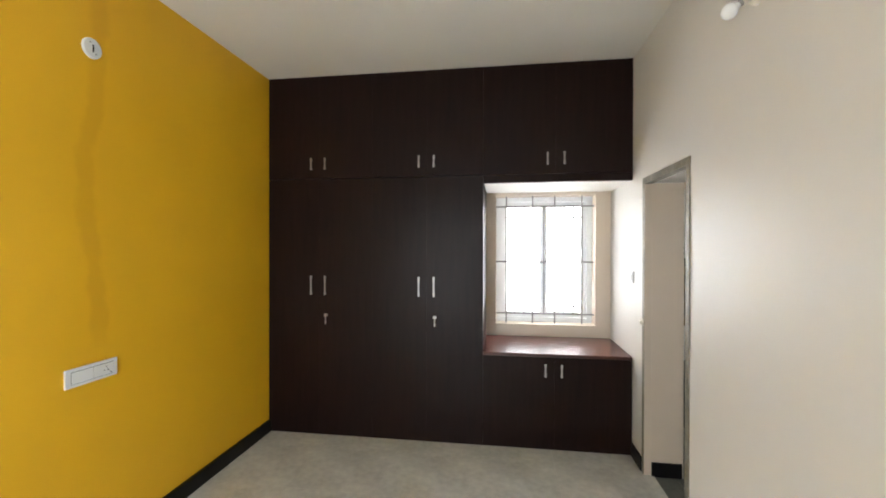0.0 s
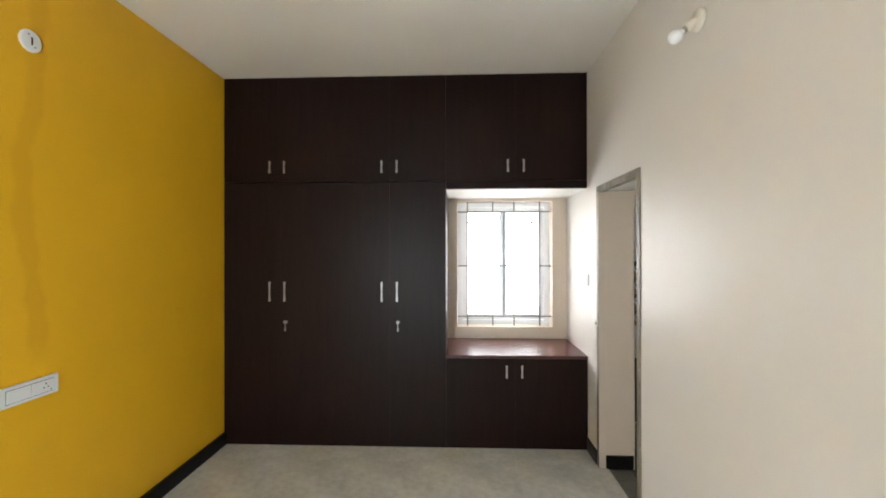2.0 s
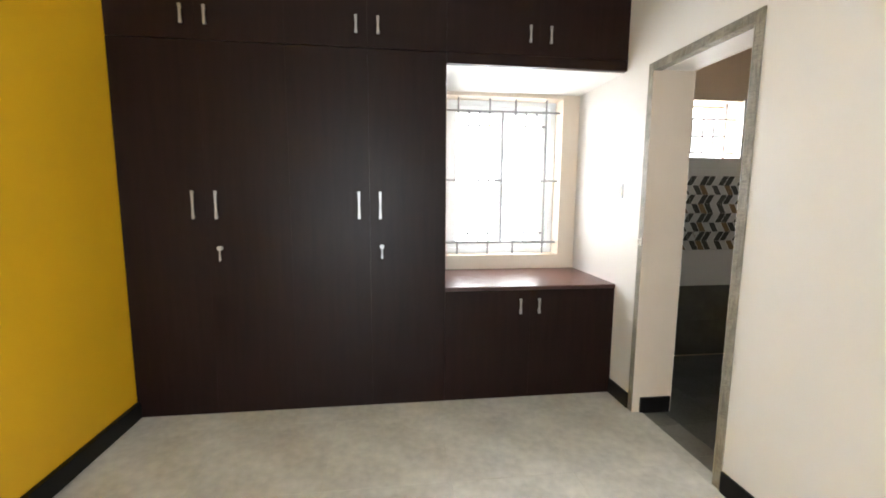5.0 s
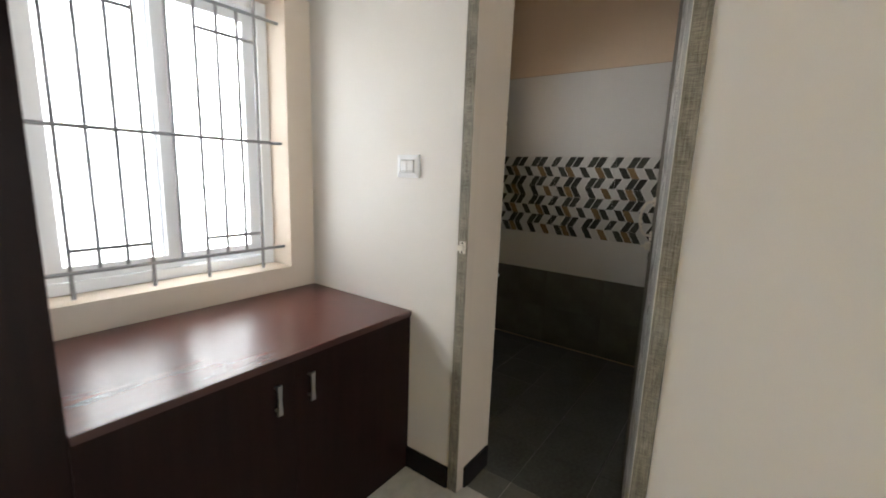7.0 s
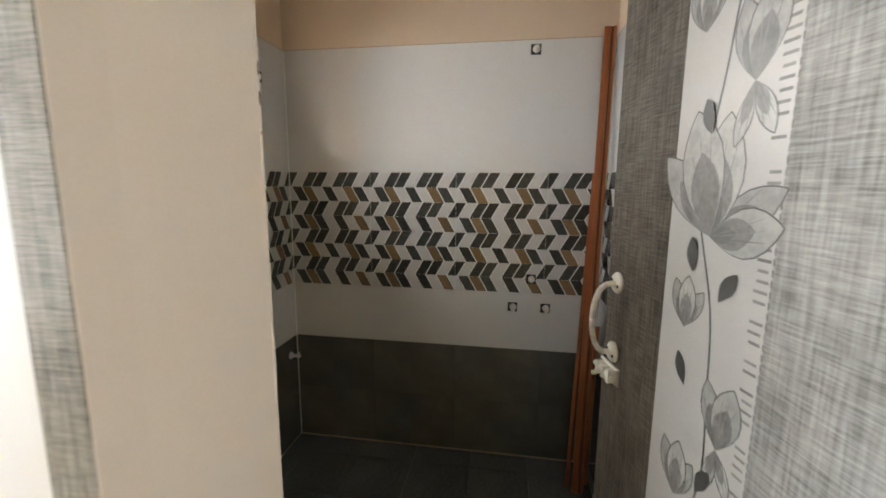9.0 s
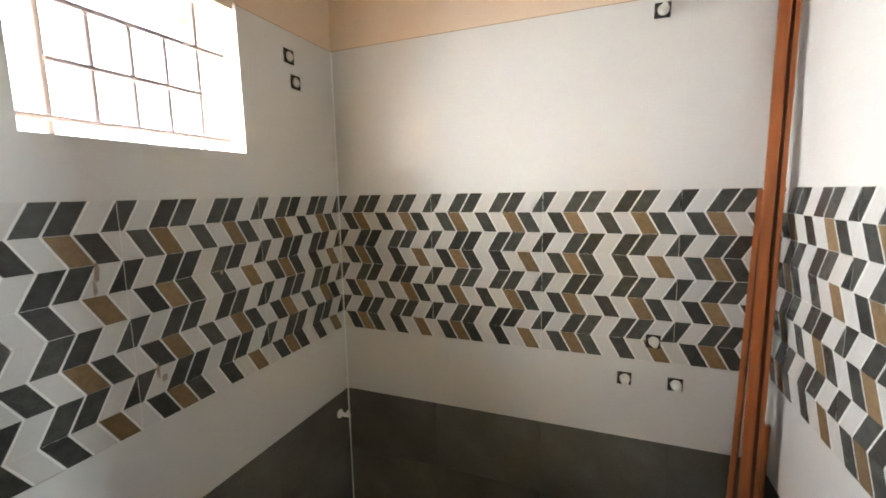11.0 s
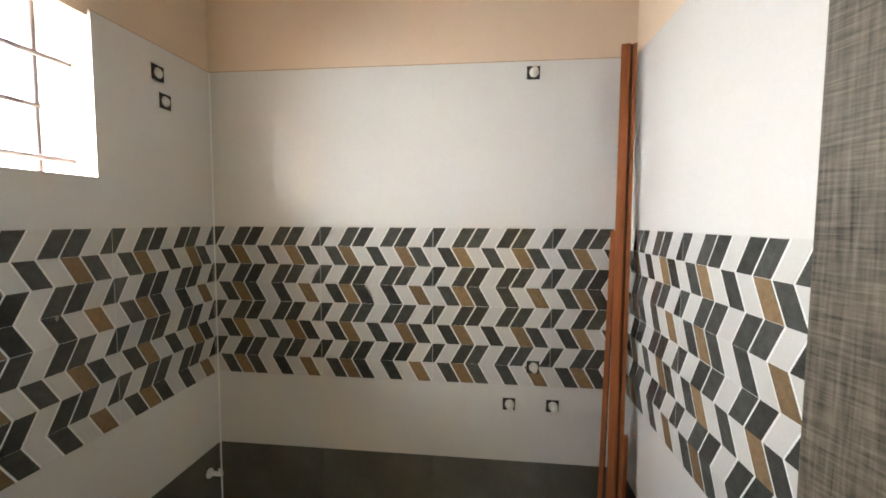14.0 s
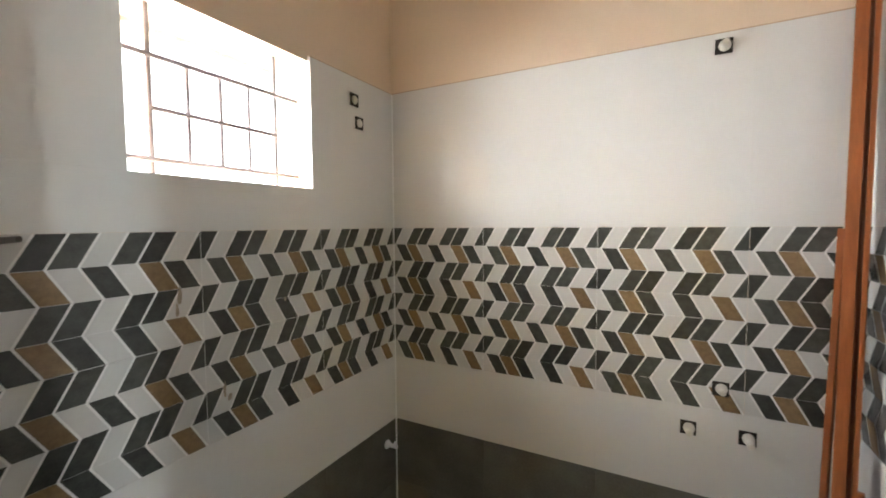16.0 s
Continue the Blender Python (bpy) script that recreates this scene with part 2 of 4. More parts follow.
# ---- building helpers ----
ORIGIN = {}


def thing(name, at, label="", category="", group="", kind=""):
    ob = new(name)
    ob.location = at
    ob.empty_display_size = 0.05
    ORIGIN[ob] = Vector(at)
    return tagged(ob, label, category, group, kind)


def mesh_of(name, bm, materials):
    me = bpy.data.meshes.new(name)
    bm.to_mesh(me)
    bm.free()
    for m in materials if isinstance(materials, (list, tuple)) else [materials]:
        me.materials.append(m)
    return me


def part(name, bm, material, parent, label="", smooth=False):
    """One mesh, given in world metres, under a thing or a part."""
    at = ORIGIN[parent]
    bmesh.ops.translate(bm, verts=bm.verts, vec=-at)
    if smooth:
        for f in bm.faces:
            f.smooth = True
    ob = new(name, mesh_of(name, bm, material))
    ob.parent = parent
    ORIGIN[ob] = at
    return tagged(ob, label)


def solo(name, bm, material, label="", category="", group="", kind="", at=(0, 0, 0), smooth=False):
    """A thing that is one mesh."""
    bmesh.ops.translate(bm, verts=bm.verts, vec=-Vector(at))
    if smooth:
        for f in bm.faces:
            f.smooth = True
    ob = new(name, mesh_of(name, bm, material))
    ob.location = at
    ORIGIN[ob] = Vector(at)
    return tagged(ob, label, category, group, kind)


def box(x0, x1, y0, y1, z0, z1, bevel=0.0, bm=None, seg=2):
    """A block, its edges rounded by bevel; joined to bm when given."""
    b = bmesh.new()
    bmesh.ops.create_cube(b, size=1.0)
    bmesh.ops.scale(b, verts=b.verts, vec=(x1 - x0, y1 - y0, z1 - z0))
    bmesh.ops.translate(b, verts=b.verts, vec=((x0 + x1) / 2, (y0 + y1) / 2, (z0 + z1) / 2))
    if bevel:
        bmesh.ops.bevel(b, geom=b.edges[:], offset=bevel, segments=seg, affect="EDGES", profile=0.6)
    return join(b, bm)


def join(b, bm):
    if bm is None:
        return b
    me = bpy.data.meshes.new("joined")
    b.to_mesh(me)
    b.free()
    bm.from_mesh(me)
    bpy.data.meshes.remove(me)
    return bm


def rod(p, q, r, n=10, r2=None, bm=None, caps=True):
    """A round bar from p to q."""
    p, q = Vector(p), Vector(q)
    b = bmesh.new()
    bmesh.ops.create_cone(b, cap_ends=caps, segments=n, radius1=r, radius2=r if r2 is None else r2, depth=(q - p).length)
    turn = (q - p).to_track_quat("Z", "Y").to_matrix().to_4x4()
    bmesh.ops.transform(b, matrix=Matrix.Translation((p + q) / 2) @ turn, verts=b.verts)
    return join(b, bm)


def lathe(profile, n, m, bm=None):
    """A turned shape from (radius, height) pairs, set at the pose m."""
    b = bmesh.new()
    rings = []
    for r, z in profile:
        rings.append([b.verts.new((r * math.cos(2 * math.pi * i / n), r * math.sin(2 * math.pi * i / n), z)) for i in range(n)])
    for a, c in zip(rings, rings[1:]):
        for i in range(n):
            b.faces.new((a[i], a[(i + 1) % n], c[(i + 1) % n], c[i]))
    b.faces.new(rings[0][::-1])
    b.faces.new(rings[-1])
    bmesh.ops.transform(b, matrix=m, verts=b.verts)
    return join(b, bm)


def prism(points, thickness, m, bevel=0.0, bm=None):
    """A flat outline (u, v) raised by thickness, set at the pose m."""
    b = bmesh.new()
    low = [b.verts.new((u, v, 0)) for u, v in points]
    top = [b.verts.new((u, v, thickness)) for u, v in points]
    b.faces.new(low[::-1])
    b.faces.new(top)
    for i in range(len(points)):
        j = (i + 1) % len(points)
        b.faces.new((low[i], low[j], top[j], top[i]))
    if bevel:
        bmesh.ops.bevel(b, geom=b.edges[:], offset=bevel, segments=1, affect="EDGES")
    bmesh.ops.transform(b, matrix=m, verts=b.verts)
    return join(b, bm)


def facing(o, u, n):
    """The pose whose x is u, whose y is up and whose z is the wall's normal n, at o."""
    u, n = Vector(u), Vector(n)
    v = n.cross(u)
    return Matrix.Translation(o) @ Matrix((u, v, n)).transposed().to_4x4()


def pierced(x0, x1, y0, y1, z0, z1, axis, holes, bm=None):
    """A wall block with openings (a0, a1, z0, z1) right through it; axis is the way that it runs."""
    a0, a1 = (x0, x1) if axis == "x" else (y0, y1)
    d0, d1 = (y0, y1) if axis == "x" else (x0, x1)
    us = sorted({a0, a1, *(h[0] for h in holes), *(h[1] for h in holes)})
    vs = sorted({z0, z1, *(h[2] for h in holes), *(h[3] for h in holes)})
    us, vs = [u for u in us if a0 <= u <= a1], [v for v in vs if z0 <= v <= z1]
    b = bmesh.new()
    seen = {}

    def vert(u, v, d):
        key = (u, v, d)
        if key not in seen:
            seen[key] = b.verts.new((u, d, v) if axis == "x" else (d, u, v))
        return seen[key]

    def solid(i, j):
        if not (0 <= i < len(us) - 1 and 0 <= j < len(vs) - 1):
            return False
        cu, cv = (us[i] + us[i + 1]) / 2, (vs[j] + vs[j + 1]) / 2
        return not any(h[0] < cu < h[1] and h[2] < cv < h[3] for h in holes)

    for i in range(len(us) - 1):
        for j in range(len(vs) - 1):
            if not solid(i, j):
                continue
            a, c, e, g = us[i], us[i + 1], vs[j], vs[j + 1]
            b.faces.new([vert(*k) for k in ((a, e, d0), (c, e, d0), (c, g, d0), (a, g, d0))])
            b.faces.new([vert(*k) for k in ((a, e, d1), (a, g, d1), (c, g, d1), (c, e, d1))])
            for di, dj, p, q in ((-1, 0, (a, e), (a, g)), (1, 0, (c, g), (c, e)), (0, -1, (c, e), (a, e)), (0, 1, (a, g), (c, g))):
                if not solid(i + di, j + dj):
                    b.faces.new([vert(*p, d0), vert(*q, d0), vert(*q, d1), vert(*p, d1)])
    bmesh.ops.recalc_face_normals(b, faces=b.faces)
    return join(b, bm)


# ---- the rooms ----
WIN = (1.945, 2.865, 0.866, 2.090)      # bedroom window opening
BWIN = (3.765, 4.347, 1.652, 2.100)     # bathroom window opening
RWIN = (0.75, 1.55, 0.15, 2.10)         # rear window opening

glow = bpy.data.materials.new("hazy_sky")
glow.use_nodes = True
gn = glow.node_tree
gn.nodes.clear()
em, mo = gn.nodes.new("ShaderNodeEmission"), gn.nodes.new("ShaderNodeOutputMaterial")
em.inputs[0].default_value, em.inputs[1].default_value = (0.97, 0.985, 1.0, 1), 3.0
gn.links.new(em.outputs[0], mo.inputs[0])
solo("backdrop", box(-1.0, 9.0, 2.6, 2.62, -1.5, 6.5), glow, "plain white hazy sky outside the windows", "sky", kind="structure")

solo("floor", box(-0.2, W + 0.06, SY - 0.2, NY + 0.1, -0.15, -0.008), GROUT, "cream mottled ceramic tile floor of the bedroom", "floor", kind="structure")
solo("ceiling", box(-0.2, 5.1, SY - 0.2, 0.95, H, H + 0.15), WHITE, "plain white painted plaster ceiling", "ceiling", kind="structure")
solo("wall_west", box(-0.2, 0, SY, NY, -0.1, H), YELLOW, "mustard yellow painted wall with a damp streak", "wall", kind="structure")
solo("wall_north", pierced(-0.2, W, NY, NY + 0.22, -0.1, H, "x", [WIN]), BEIGE, "beige painted window wall behind the wardrobe", "wall", kind="structure")
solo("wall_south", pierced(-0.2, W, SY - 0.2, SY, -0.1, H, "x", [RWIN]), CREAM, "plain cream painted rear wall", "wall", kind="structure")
east = pierced(W, 3.062, SY - 0.2, 0.87, -0.1, H, "y", [(DOOR0, DOOR1, -0.1, DOORH)])
pierced(3.062, BW - TT, SY - 0.2, 0.87, -0.1, H, "y", [(-0.998, -0.297, -0.1, 2.048)], east)
box(BW - TT, BW, -0.297, -0.2845, -0.1, 2.048, bm=east)
solo("wall_east", east, CREAM, "cream painted wall with the bathroom doorway", "wall", kind="structure")

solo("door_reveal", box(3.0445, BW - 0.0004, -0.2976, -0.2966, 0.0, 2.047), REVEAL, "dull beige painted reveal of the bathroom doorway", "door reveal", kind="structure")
solo("floor_bath", box(3.062, 5.05, BS - 0.2, 0.75, -0.15, -0.020), DARKGROUT, "dark grey mottled tile floor of the bathroom", "floor", kind="structure")
NWALL = solo("wall_bath_north", pierced(BW - TT, 5.05, BN + TT, BN + TT + 0.20, -0.1, H, "x", [BWIN]), PEACH, "bathroom wall, peach paint above patterned tiles", "wall", kind="structure")
EWALL = solo("wall_bath_east", box(BE + TT, 5.05, BS - 0.2, BN + TT, -0.1, H), PEACH, "bathroom wall, peach paint above patterned tiles", "wall", kind="structure")
SWALL = solo("wall_bath_south", box(BW - TT, BE + TT, BS - 0.2, BS - TT, -0.1, H), PEACH, "bathroom wall, peach paint above patterned tiles", "wall", kind="structure")

# threshold of the doorway, in tile
THRESH = paint("grey_sill_tile", (0.17, 0.168, 0.15), 0.4, 0.25, 5, 80, 0.03)
sill = solo("threshold", box(W + 0.0625, 3.2115, DOOR0 + 0.02, -0.298, -0.02, -0.0085), GROUT, "grey tiled sill with pale joints in the bathroom doorway", "threshold", kind="structure")
for y0, y1 in ((DOOR0 + 0.022, -0.7515), (-0.7485, -0.4515), (-0.4485, -0.2985)):
    part("tile", box(W + 0.064, 3.2085, y0, y1, -0.0084, -0.006, 0.0006, seg=1), THRESH, sill)


def skirting(name, b):
    solo(name, b, BLACK, "glossy black tile skirting along the wall", "skirting", kind="structure")


skirting("baseboard_west", box(0.0, 0.026, SY, -0.022, 0.0, 0.098, 0.003))
sk = box(W - 0.012, W, DOOR1 + 0.003, -0.003, 0.0, 0.10, 0.002)
skirting("baseboard_east", sk)
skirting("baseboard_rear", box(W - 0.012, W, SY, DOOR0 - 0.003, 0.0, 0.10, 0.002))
skirting("baseboard_jamb", box(3.045, BW - 0.012, -0.309, -0.297, -0.006, 0.095, 0.002))


# ---- wardrobe ----
def handle(parent, x, z0, z1):
    """A slim flared bar pull on two short posts."""
    zm = (z0 + z1) / 2
    rows = [(z0, 0.0085), (z0 + 0.012, 0.0075), (zm, 0.0052), (z1 - 0.012, 0.0075), (z1, 0.0085)]
    b = bmesh.new()
    prev = None
    for z, w in rows:
        ring = [b.verts.new((x + sx * w, y, z)) for sx, y in ((-1, -0.047), (1, -0.047), (1, -0.039), (-1, -0.039))]
        if prev:
            for i in range(4):
                b.faces.new((prev[i], prev[(i + 1) % 4], ring[(i + 1) % 4], ring[i]))
        else:
            b.faces.new(ring[::-1])
        prev = ring
    b.faces.new(prev)
    bmesh.ops.recalc_face_normals(b, faces=b.faces)
    for z in (z0 + 0.012, z1 - 0.012):
        rod((x, -0.040, z), (x, -0.0195, z), 0.0045, 8, bm=b)
    return part("handle", b, CHROME, parent, "slim brushed chrome pull")


def lock(parent, x, z):
    """A round lock barrel with the key hanging in it."""
    k = part("lock", lathe([(0.0, 0), (0.0125, 0.0), (0.0125, 0.006), (0.009, 0.009), (0.0, 0.009)], 16, facing((x, -0.0195, z), (1, 0, 0), (0, -1, 0))), CHROME, parent, "round chrome lock")
    b = rod((x, -0.028, z), (x, -0.046, z), 0.003, 8)
    lathe([(0.0, 0), (0.013, 0.0), (0.014, 0.002), (0.013, 0.004), (0.0, 0.004)], 14, facing((x, -0.046, z + 0.002), (1, 0, 0), (0, -1, 0)), b)
    box(x - 0.0035, x + 0.0035, -0.046, -0.043, z - 0.060, z - 0.012, 0.001, b)
    box(x - 0.006, x + 0.006, -0.0475, -0.0425, z - 0.072, z - 0.048, 0.0015, b)
    part("key", b, CHROME, k, "steel key on a tag")


def cabinet(name, x0, x1, z0, z1, doors, pulls, locks=(), label="", depth=NY - 0.004, tops=None):
    t = thing(name, ((x0 + x1) / 2, 0.3, z0), label, "cabinet")
    b = box(x0, x0 + 0.018, 0.0, depth, z0, z1)
    box(x1 - 0.018, x1, 0.0, depth, z0, z1, bm=b)
    box(x0 + 0.018, x1 - 0.018, 0.0, depth, z0, z0 + 0.018, bm=b)
    box(x0 + 0.018, x1 - 0.018, 0.0, depth, z1 - 0.018, z1, bm=b)
    box(x0 + 0.018, x1 - 0.018, depth - 0.012, depth, z0 + 0.018, z1 - 0.018, bm=b)
    part("body", b, LAMINATE, t)
    leaves = []
    for a, c in doors:
        leaves.append(part("door", box(a + 0.00015, c - 0.00015, -0.0195, -0.0012, z0 + 0.0008, z1 - 0.0008, 0.00015, seg=1), LAMINATE, t))
    for i, (x, a, c) in enumerate(pulls):
        handle(leaves[i], x, a, c)
    for i, x, z in locks:
        lock(leaves[i], x, z)
    return t


TALL = "dark brown laminate wardrobe with two tall shut doors"
cabinet("wardrobe", 0.004, 0.930, 0.0, 2.174, [(0.004, 0.462), (0.462, 0.930)], [(0.399, 1.192, 1.354), (0.523, 1.192, 1.354)], [(1, 0.530, 1.020)], TALL)
cabinet("wardrobe", 0.930, 1.854, 0.0, 2.174, [(0.930, 1.392), (1.392, 1.854)], [(1.330, 1.192, 1.354), (1.455, 1.192, 1.354)], [(1, 1.463, 1.022)], TALL)
LOFT = "dark brown laminate loft cabinet with two shut doors"
cabinet("loft_cabinet", 0.004, 0.930, 2.178, H - 0.002, [(0.004, 0.462), (0.462, 0.930)], [(0.399, 2.250, 2.350), (0.521, 2.250, 2.350)], (), LOFT)
cabinet("loft_cabinet", 0.930, 1.854, 2.178, H - 0.002, [(0.930, 1.392), (1.392, 1.854)], [(1.330, 2.248, 2.346), (1.454, 2.248, 2.346)], (), LOFT)
cabinet("loft_cabinet", 1.8543, W - 0.003, 2.178, H - 0.002, [(1.8543, 2.422), (2.422, W - 0.003)], [(2.358, 2.246, 2.345), (2.486, 2.246, 2.345)], (), LOFT)
cabinet("base_cabinet", 1.8543, W - 0.003, 0.0, 0.730, [(1.8543, 2.415), (2.415, W - 0.003)], [(2.346, 0.578, 0.678), (2.470, 0.578, 0.678)], (), "dark brown laminate low cabinet under the window seat")
# board that closes the loft's underside over the window seat
solo("fascia_board", box(1.856, W - 0.003, -0.0195, 0.020, 2.114, 2.176, 0.0015), LAMINATE, "dark brown laminate fascia over the window nook", "fascia", at=(2.4, 0, 2.114))
solo("nook_soffit", box(1.856, W - 0.002, 0.021, NY - 0.001, 2.116, 2.176), WHITE, "white painted slab over the window nook", "soffit", kind="structure")
worktop = thing("worktop", (2.42, 0.3, 0.732), "red-brown laminate worktop on the low cabinet below the window", "worktop")
part("top", box(1.856, W - 0.002, -0.024, NY - 0.002, 0.7315, 0.7565, 0.0015), TOPLAM, worktop)
part("edge_band", box(1.857, W - 0.003, -0.0262, -0.0243, 0.7325, 0.7555), EDGE, worktop, "darker laminate edge strip")


# ---- bedroom window ----
def window(name, x0, x1, z0, z1, y, label):
    t = thing(name, ((x0 + x1) / 2, y, z0), label, "window", kind="structure")
    b = box(x0 + 0.001, x0 + 0.05, y, y + 0.07, z0 + 0.001, z1 - 0.001, 0.003)
    box(x1 - 0.05, x1 - 0.001, y, y + 0.07, z0 + 0.001, z1 - 0.001, 0.003, b)
    box(x0 + 0.05, x1 - 0.05, y, y + 0.07, z0 + 0.001, z0 + 0.045, 0.003, b)
    box(x0 + 0.05, x1 - 0.05, y, y + 0.07, z1 - 0.045, z1 - 0.001, 0.003, b)
    part("window_frame", b, UPVC, t)
    xm = (x0 + x1) / 2
    for a, c, yy in ((x0 + 0.045, xm + 0.034, y + 0.008), (xm - 0.034, x1 - 0.045, y + 0.036)):
        s = box(a, a + 0.056, yy, yy + 0.024, z0 + 0.047, z1 - 0.047, 0.003)
        box(c - 0.056, c, yy, yy + 0.024, z0 + 0.047, z1 - 0.047, 0.003, s)
        box(a + 0.056, c - 0.056, yy, yy + 0.024, z0 + 0.047, z0 + 0.100, 0.003, s)
        box(a + 0.056, c - 0.056, yy, yy + 0.024, z1 - 0.100, z1 - 0.047, 0.003, s)
        sash = part("sash", s, UPVC, t, "white sliding sash")
        g = part("pane", box(a + 0.05, c - 0.05, yy + 0.010, yy + 0.014, z0 + 0.095, z1 - 0.095), GLASS, sash)
        g.visible_shadow = False
    return t


window("window_1", *WIN, 0.79, "white two-pane sliding window, daylight behind it")

grille = thing("window_grille", (2.405, 0.70, 0.866), "grey steel bar grille set in the window opening", "grille")
GY = 0.70


def bar(a, c, r=0.0070, parent=None, mat=None):
    part("bar", rod(a, c, r, 8), mat or STEEL, parent or grille)


for z in (0.962, 1.458, 1.990):
    bar((WIN[0] + 0.002, GY, z), (WIN[1] - 0.002, GY, z))
for x in (2.046, 2.296, 2.504, 2.755):
    bar((x, GY + 0.011, WIN[2] + 0.001), (x, GY + 0.011, WIN[3] - 0.001))
for x, z0, z1 in ((2.129, 0.962, 1.990), (2.215, 0.962, 1.990), (2.402, 0.962, 1.990), (2.590, 0.962, 1.990), (2.676, 0.962, 1.990)):
    bar((x, GY + 0.010, z0), (x, GY + 0.010, z1))
for z in (1.036, 1.885):
    bar((2.046, GY + 0.021, z), (2.296, GY + 0.021, z))
    bar((2.504, GY + 0.021, z), (2.755, GY + 0.021, z))

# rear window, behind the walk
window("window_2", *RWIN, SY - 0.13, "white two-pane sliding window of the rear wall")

# ---- bathroom window grille ----
bgrille = thing("window_grille", (4.056, 0.62, BWIN[2]), "grey steel bar grille in the bathroom ventilator opening", "grille")
for z in (1.697, 1.966):
    bar((BWIN[0] + 0.002, 0.62, z), (BWIN[1] + 0.0 - 0.002, 0.62, z), 0.0070, bgrille, BATHSTEEL)
for x in (3.860, 4.259):
    bar((x, 0.631, BWIN[2] + 0.001), (x, 0.631, BWIN[3] - 0.001), 0.0075, bgrille, BATHSTEEL)
for x in (3.960, 4.059, 4.155):
    bar((x, 0.630, 1.697), (x, 0.630, 1.966), 0.0065, bgrille, BATHSTEEL)
bar((3.860, 0.620, 1.830), (4.259, 0.620, 1.830), 0.0065, bgrille, BATHSTEEL)

# ---- doorway ----
door_frame = thing("door_frame", (W, (DOOR0 + DOOR1) / 2, 0), "grey woven-look laminate door frame round the bathroom doorway", "door frame", kind="structure")
FX0, FX1 = W - 0.006, 3.044
part("jamb", box(FX0, FX1, DOOR1 - 0.047, DOOR1 - 0.001, 0.001, DOORH - 0.001, 0.002), WEAVE, door_frame)
part("jamb", box(FX0, FX1, DOOR0 + 0.001, -0.9585, 0.001, DOORH - 0.001, 0.0015), WEAVE, door_frame)
part("jamb_lining", box(FX0 + 0.001, FX1 - 0.001, -0.9584, -0.957, 0.002, DOORH - 0.047, 0.0003), CREAMEDGE, door_frame, "cream lipping on the inner face of the jamb")
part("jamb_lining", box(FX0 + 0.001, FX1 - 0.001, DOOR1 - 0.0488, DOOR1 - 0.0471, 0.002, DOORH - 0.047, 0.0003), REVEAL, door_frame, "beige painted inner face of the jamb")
part("head", box(FX0, FX1, -0.9584, DOOR1 - 0.047, DOORH - 0.046, DOORH - 0.001, 0.002), WEAVE, door_frame)

# the leaf: hinged on the south jamb, swung into the bathroom
LEAF = Matrix.Translation((3.048, -0.957, 0.0)) @ Matrix.Rotation(radians(13.0), 4, "Z")
LW, LZ0, LZ1 = 0.592, 0.008, 2.036
door = new("bath_door")
door.matrix_basis = LEAF
tagged(door, "grey woven-look laminate door with a printed floral panel, standing open", "door")
ORIGIN[door] = Vector((0, 0, 0))
leaf = part("leaf", box(0.0015, LW, -0.0285, -0.0005, LZ0, LZ1, 0.0008), WEAVEDARK, door)
part("edge_strip", box(0.0, 0.0014, -0.0290, 0.0, LZ0, LZ1), CREAMEDGE, door, "cream lipping on the hinge edge")
LF = facing((0, -0.0005, 0), (-1, 0, 0), (0, 1, 0))      # face of the leaf; its u runs from the free edge, so it is mirrored below


def on_leaf(points, lift, thick=0.0002):
    """A thin printed shape on the leaf; points are (distance from the hinges, height)."""
    return prism([(-a, v) for a, v in points][::-1], thick, LF @ Matrix.Translation((0, 0, lift)))


def rect(u0, u1, v0, v1):
    return [(u0, v0), (u1, v0), (u1, v1), (u0, v1)]


part("pale_panel", on_leaf(rect(0.003, 0.206, LZ0 + 0.001, LZ1 - 0.001), 0.0002), WEAVELIGHT, door, "paler woven print beside the hinges")
floral = part("floral_panel", on_leaf(rect(0.206, 0.400, LZ0 + 0.001, LZ1 - 0.001), 0.0002), PRINTPALE, door, "pale printed strip with grey flowers")
stitches = bmesh.new()
rng = random.Random(21)
z = LZ0 + 0.02
while z < LZ1 - 0.02:
    if rng.random() < 0.86:
        join(on_leaf(rect(0.209 + rng.uniform(0, 0.003), 0.231 - rng.uniform(0, 0.005), z, z + 0.0038), 0.0005), stitches)
    join(on_leaf(rect(0.2042, 0.2066, z - 0.002, z + 0.006), 0.0005), stitches)
    z += 0.0125
part("stitch_row", stitches, PRINTGREY, floral, "row of short printed stitches")


def petal(cu, cv, ang, length, width, bend=0.0):
    """The outline of one petal that grows from (cu, cv); it is widest past its middle, comes to a point and may bend."""
    pts = []
    for i in range(20):
        a = 2 * math.pi * i / 20
        p = 0.5 - 0.5 * math.cos(a)
        half = width * max(0.0, math.sin(math.pi * p)) ** 0.85 * (0.75 + 0.45 * p)
        x, y = p * length, math.copysign(half, math.sin(a)) + bend * length * p * p
        pts.append((cu - x * math.sin(ang) - y * math.cos(ang), cv + x * math.cos(ang) - y * math.sin(ang)))
    return pts


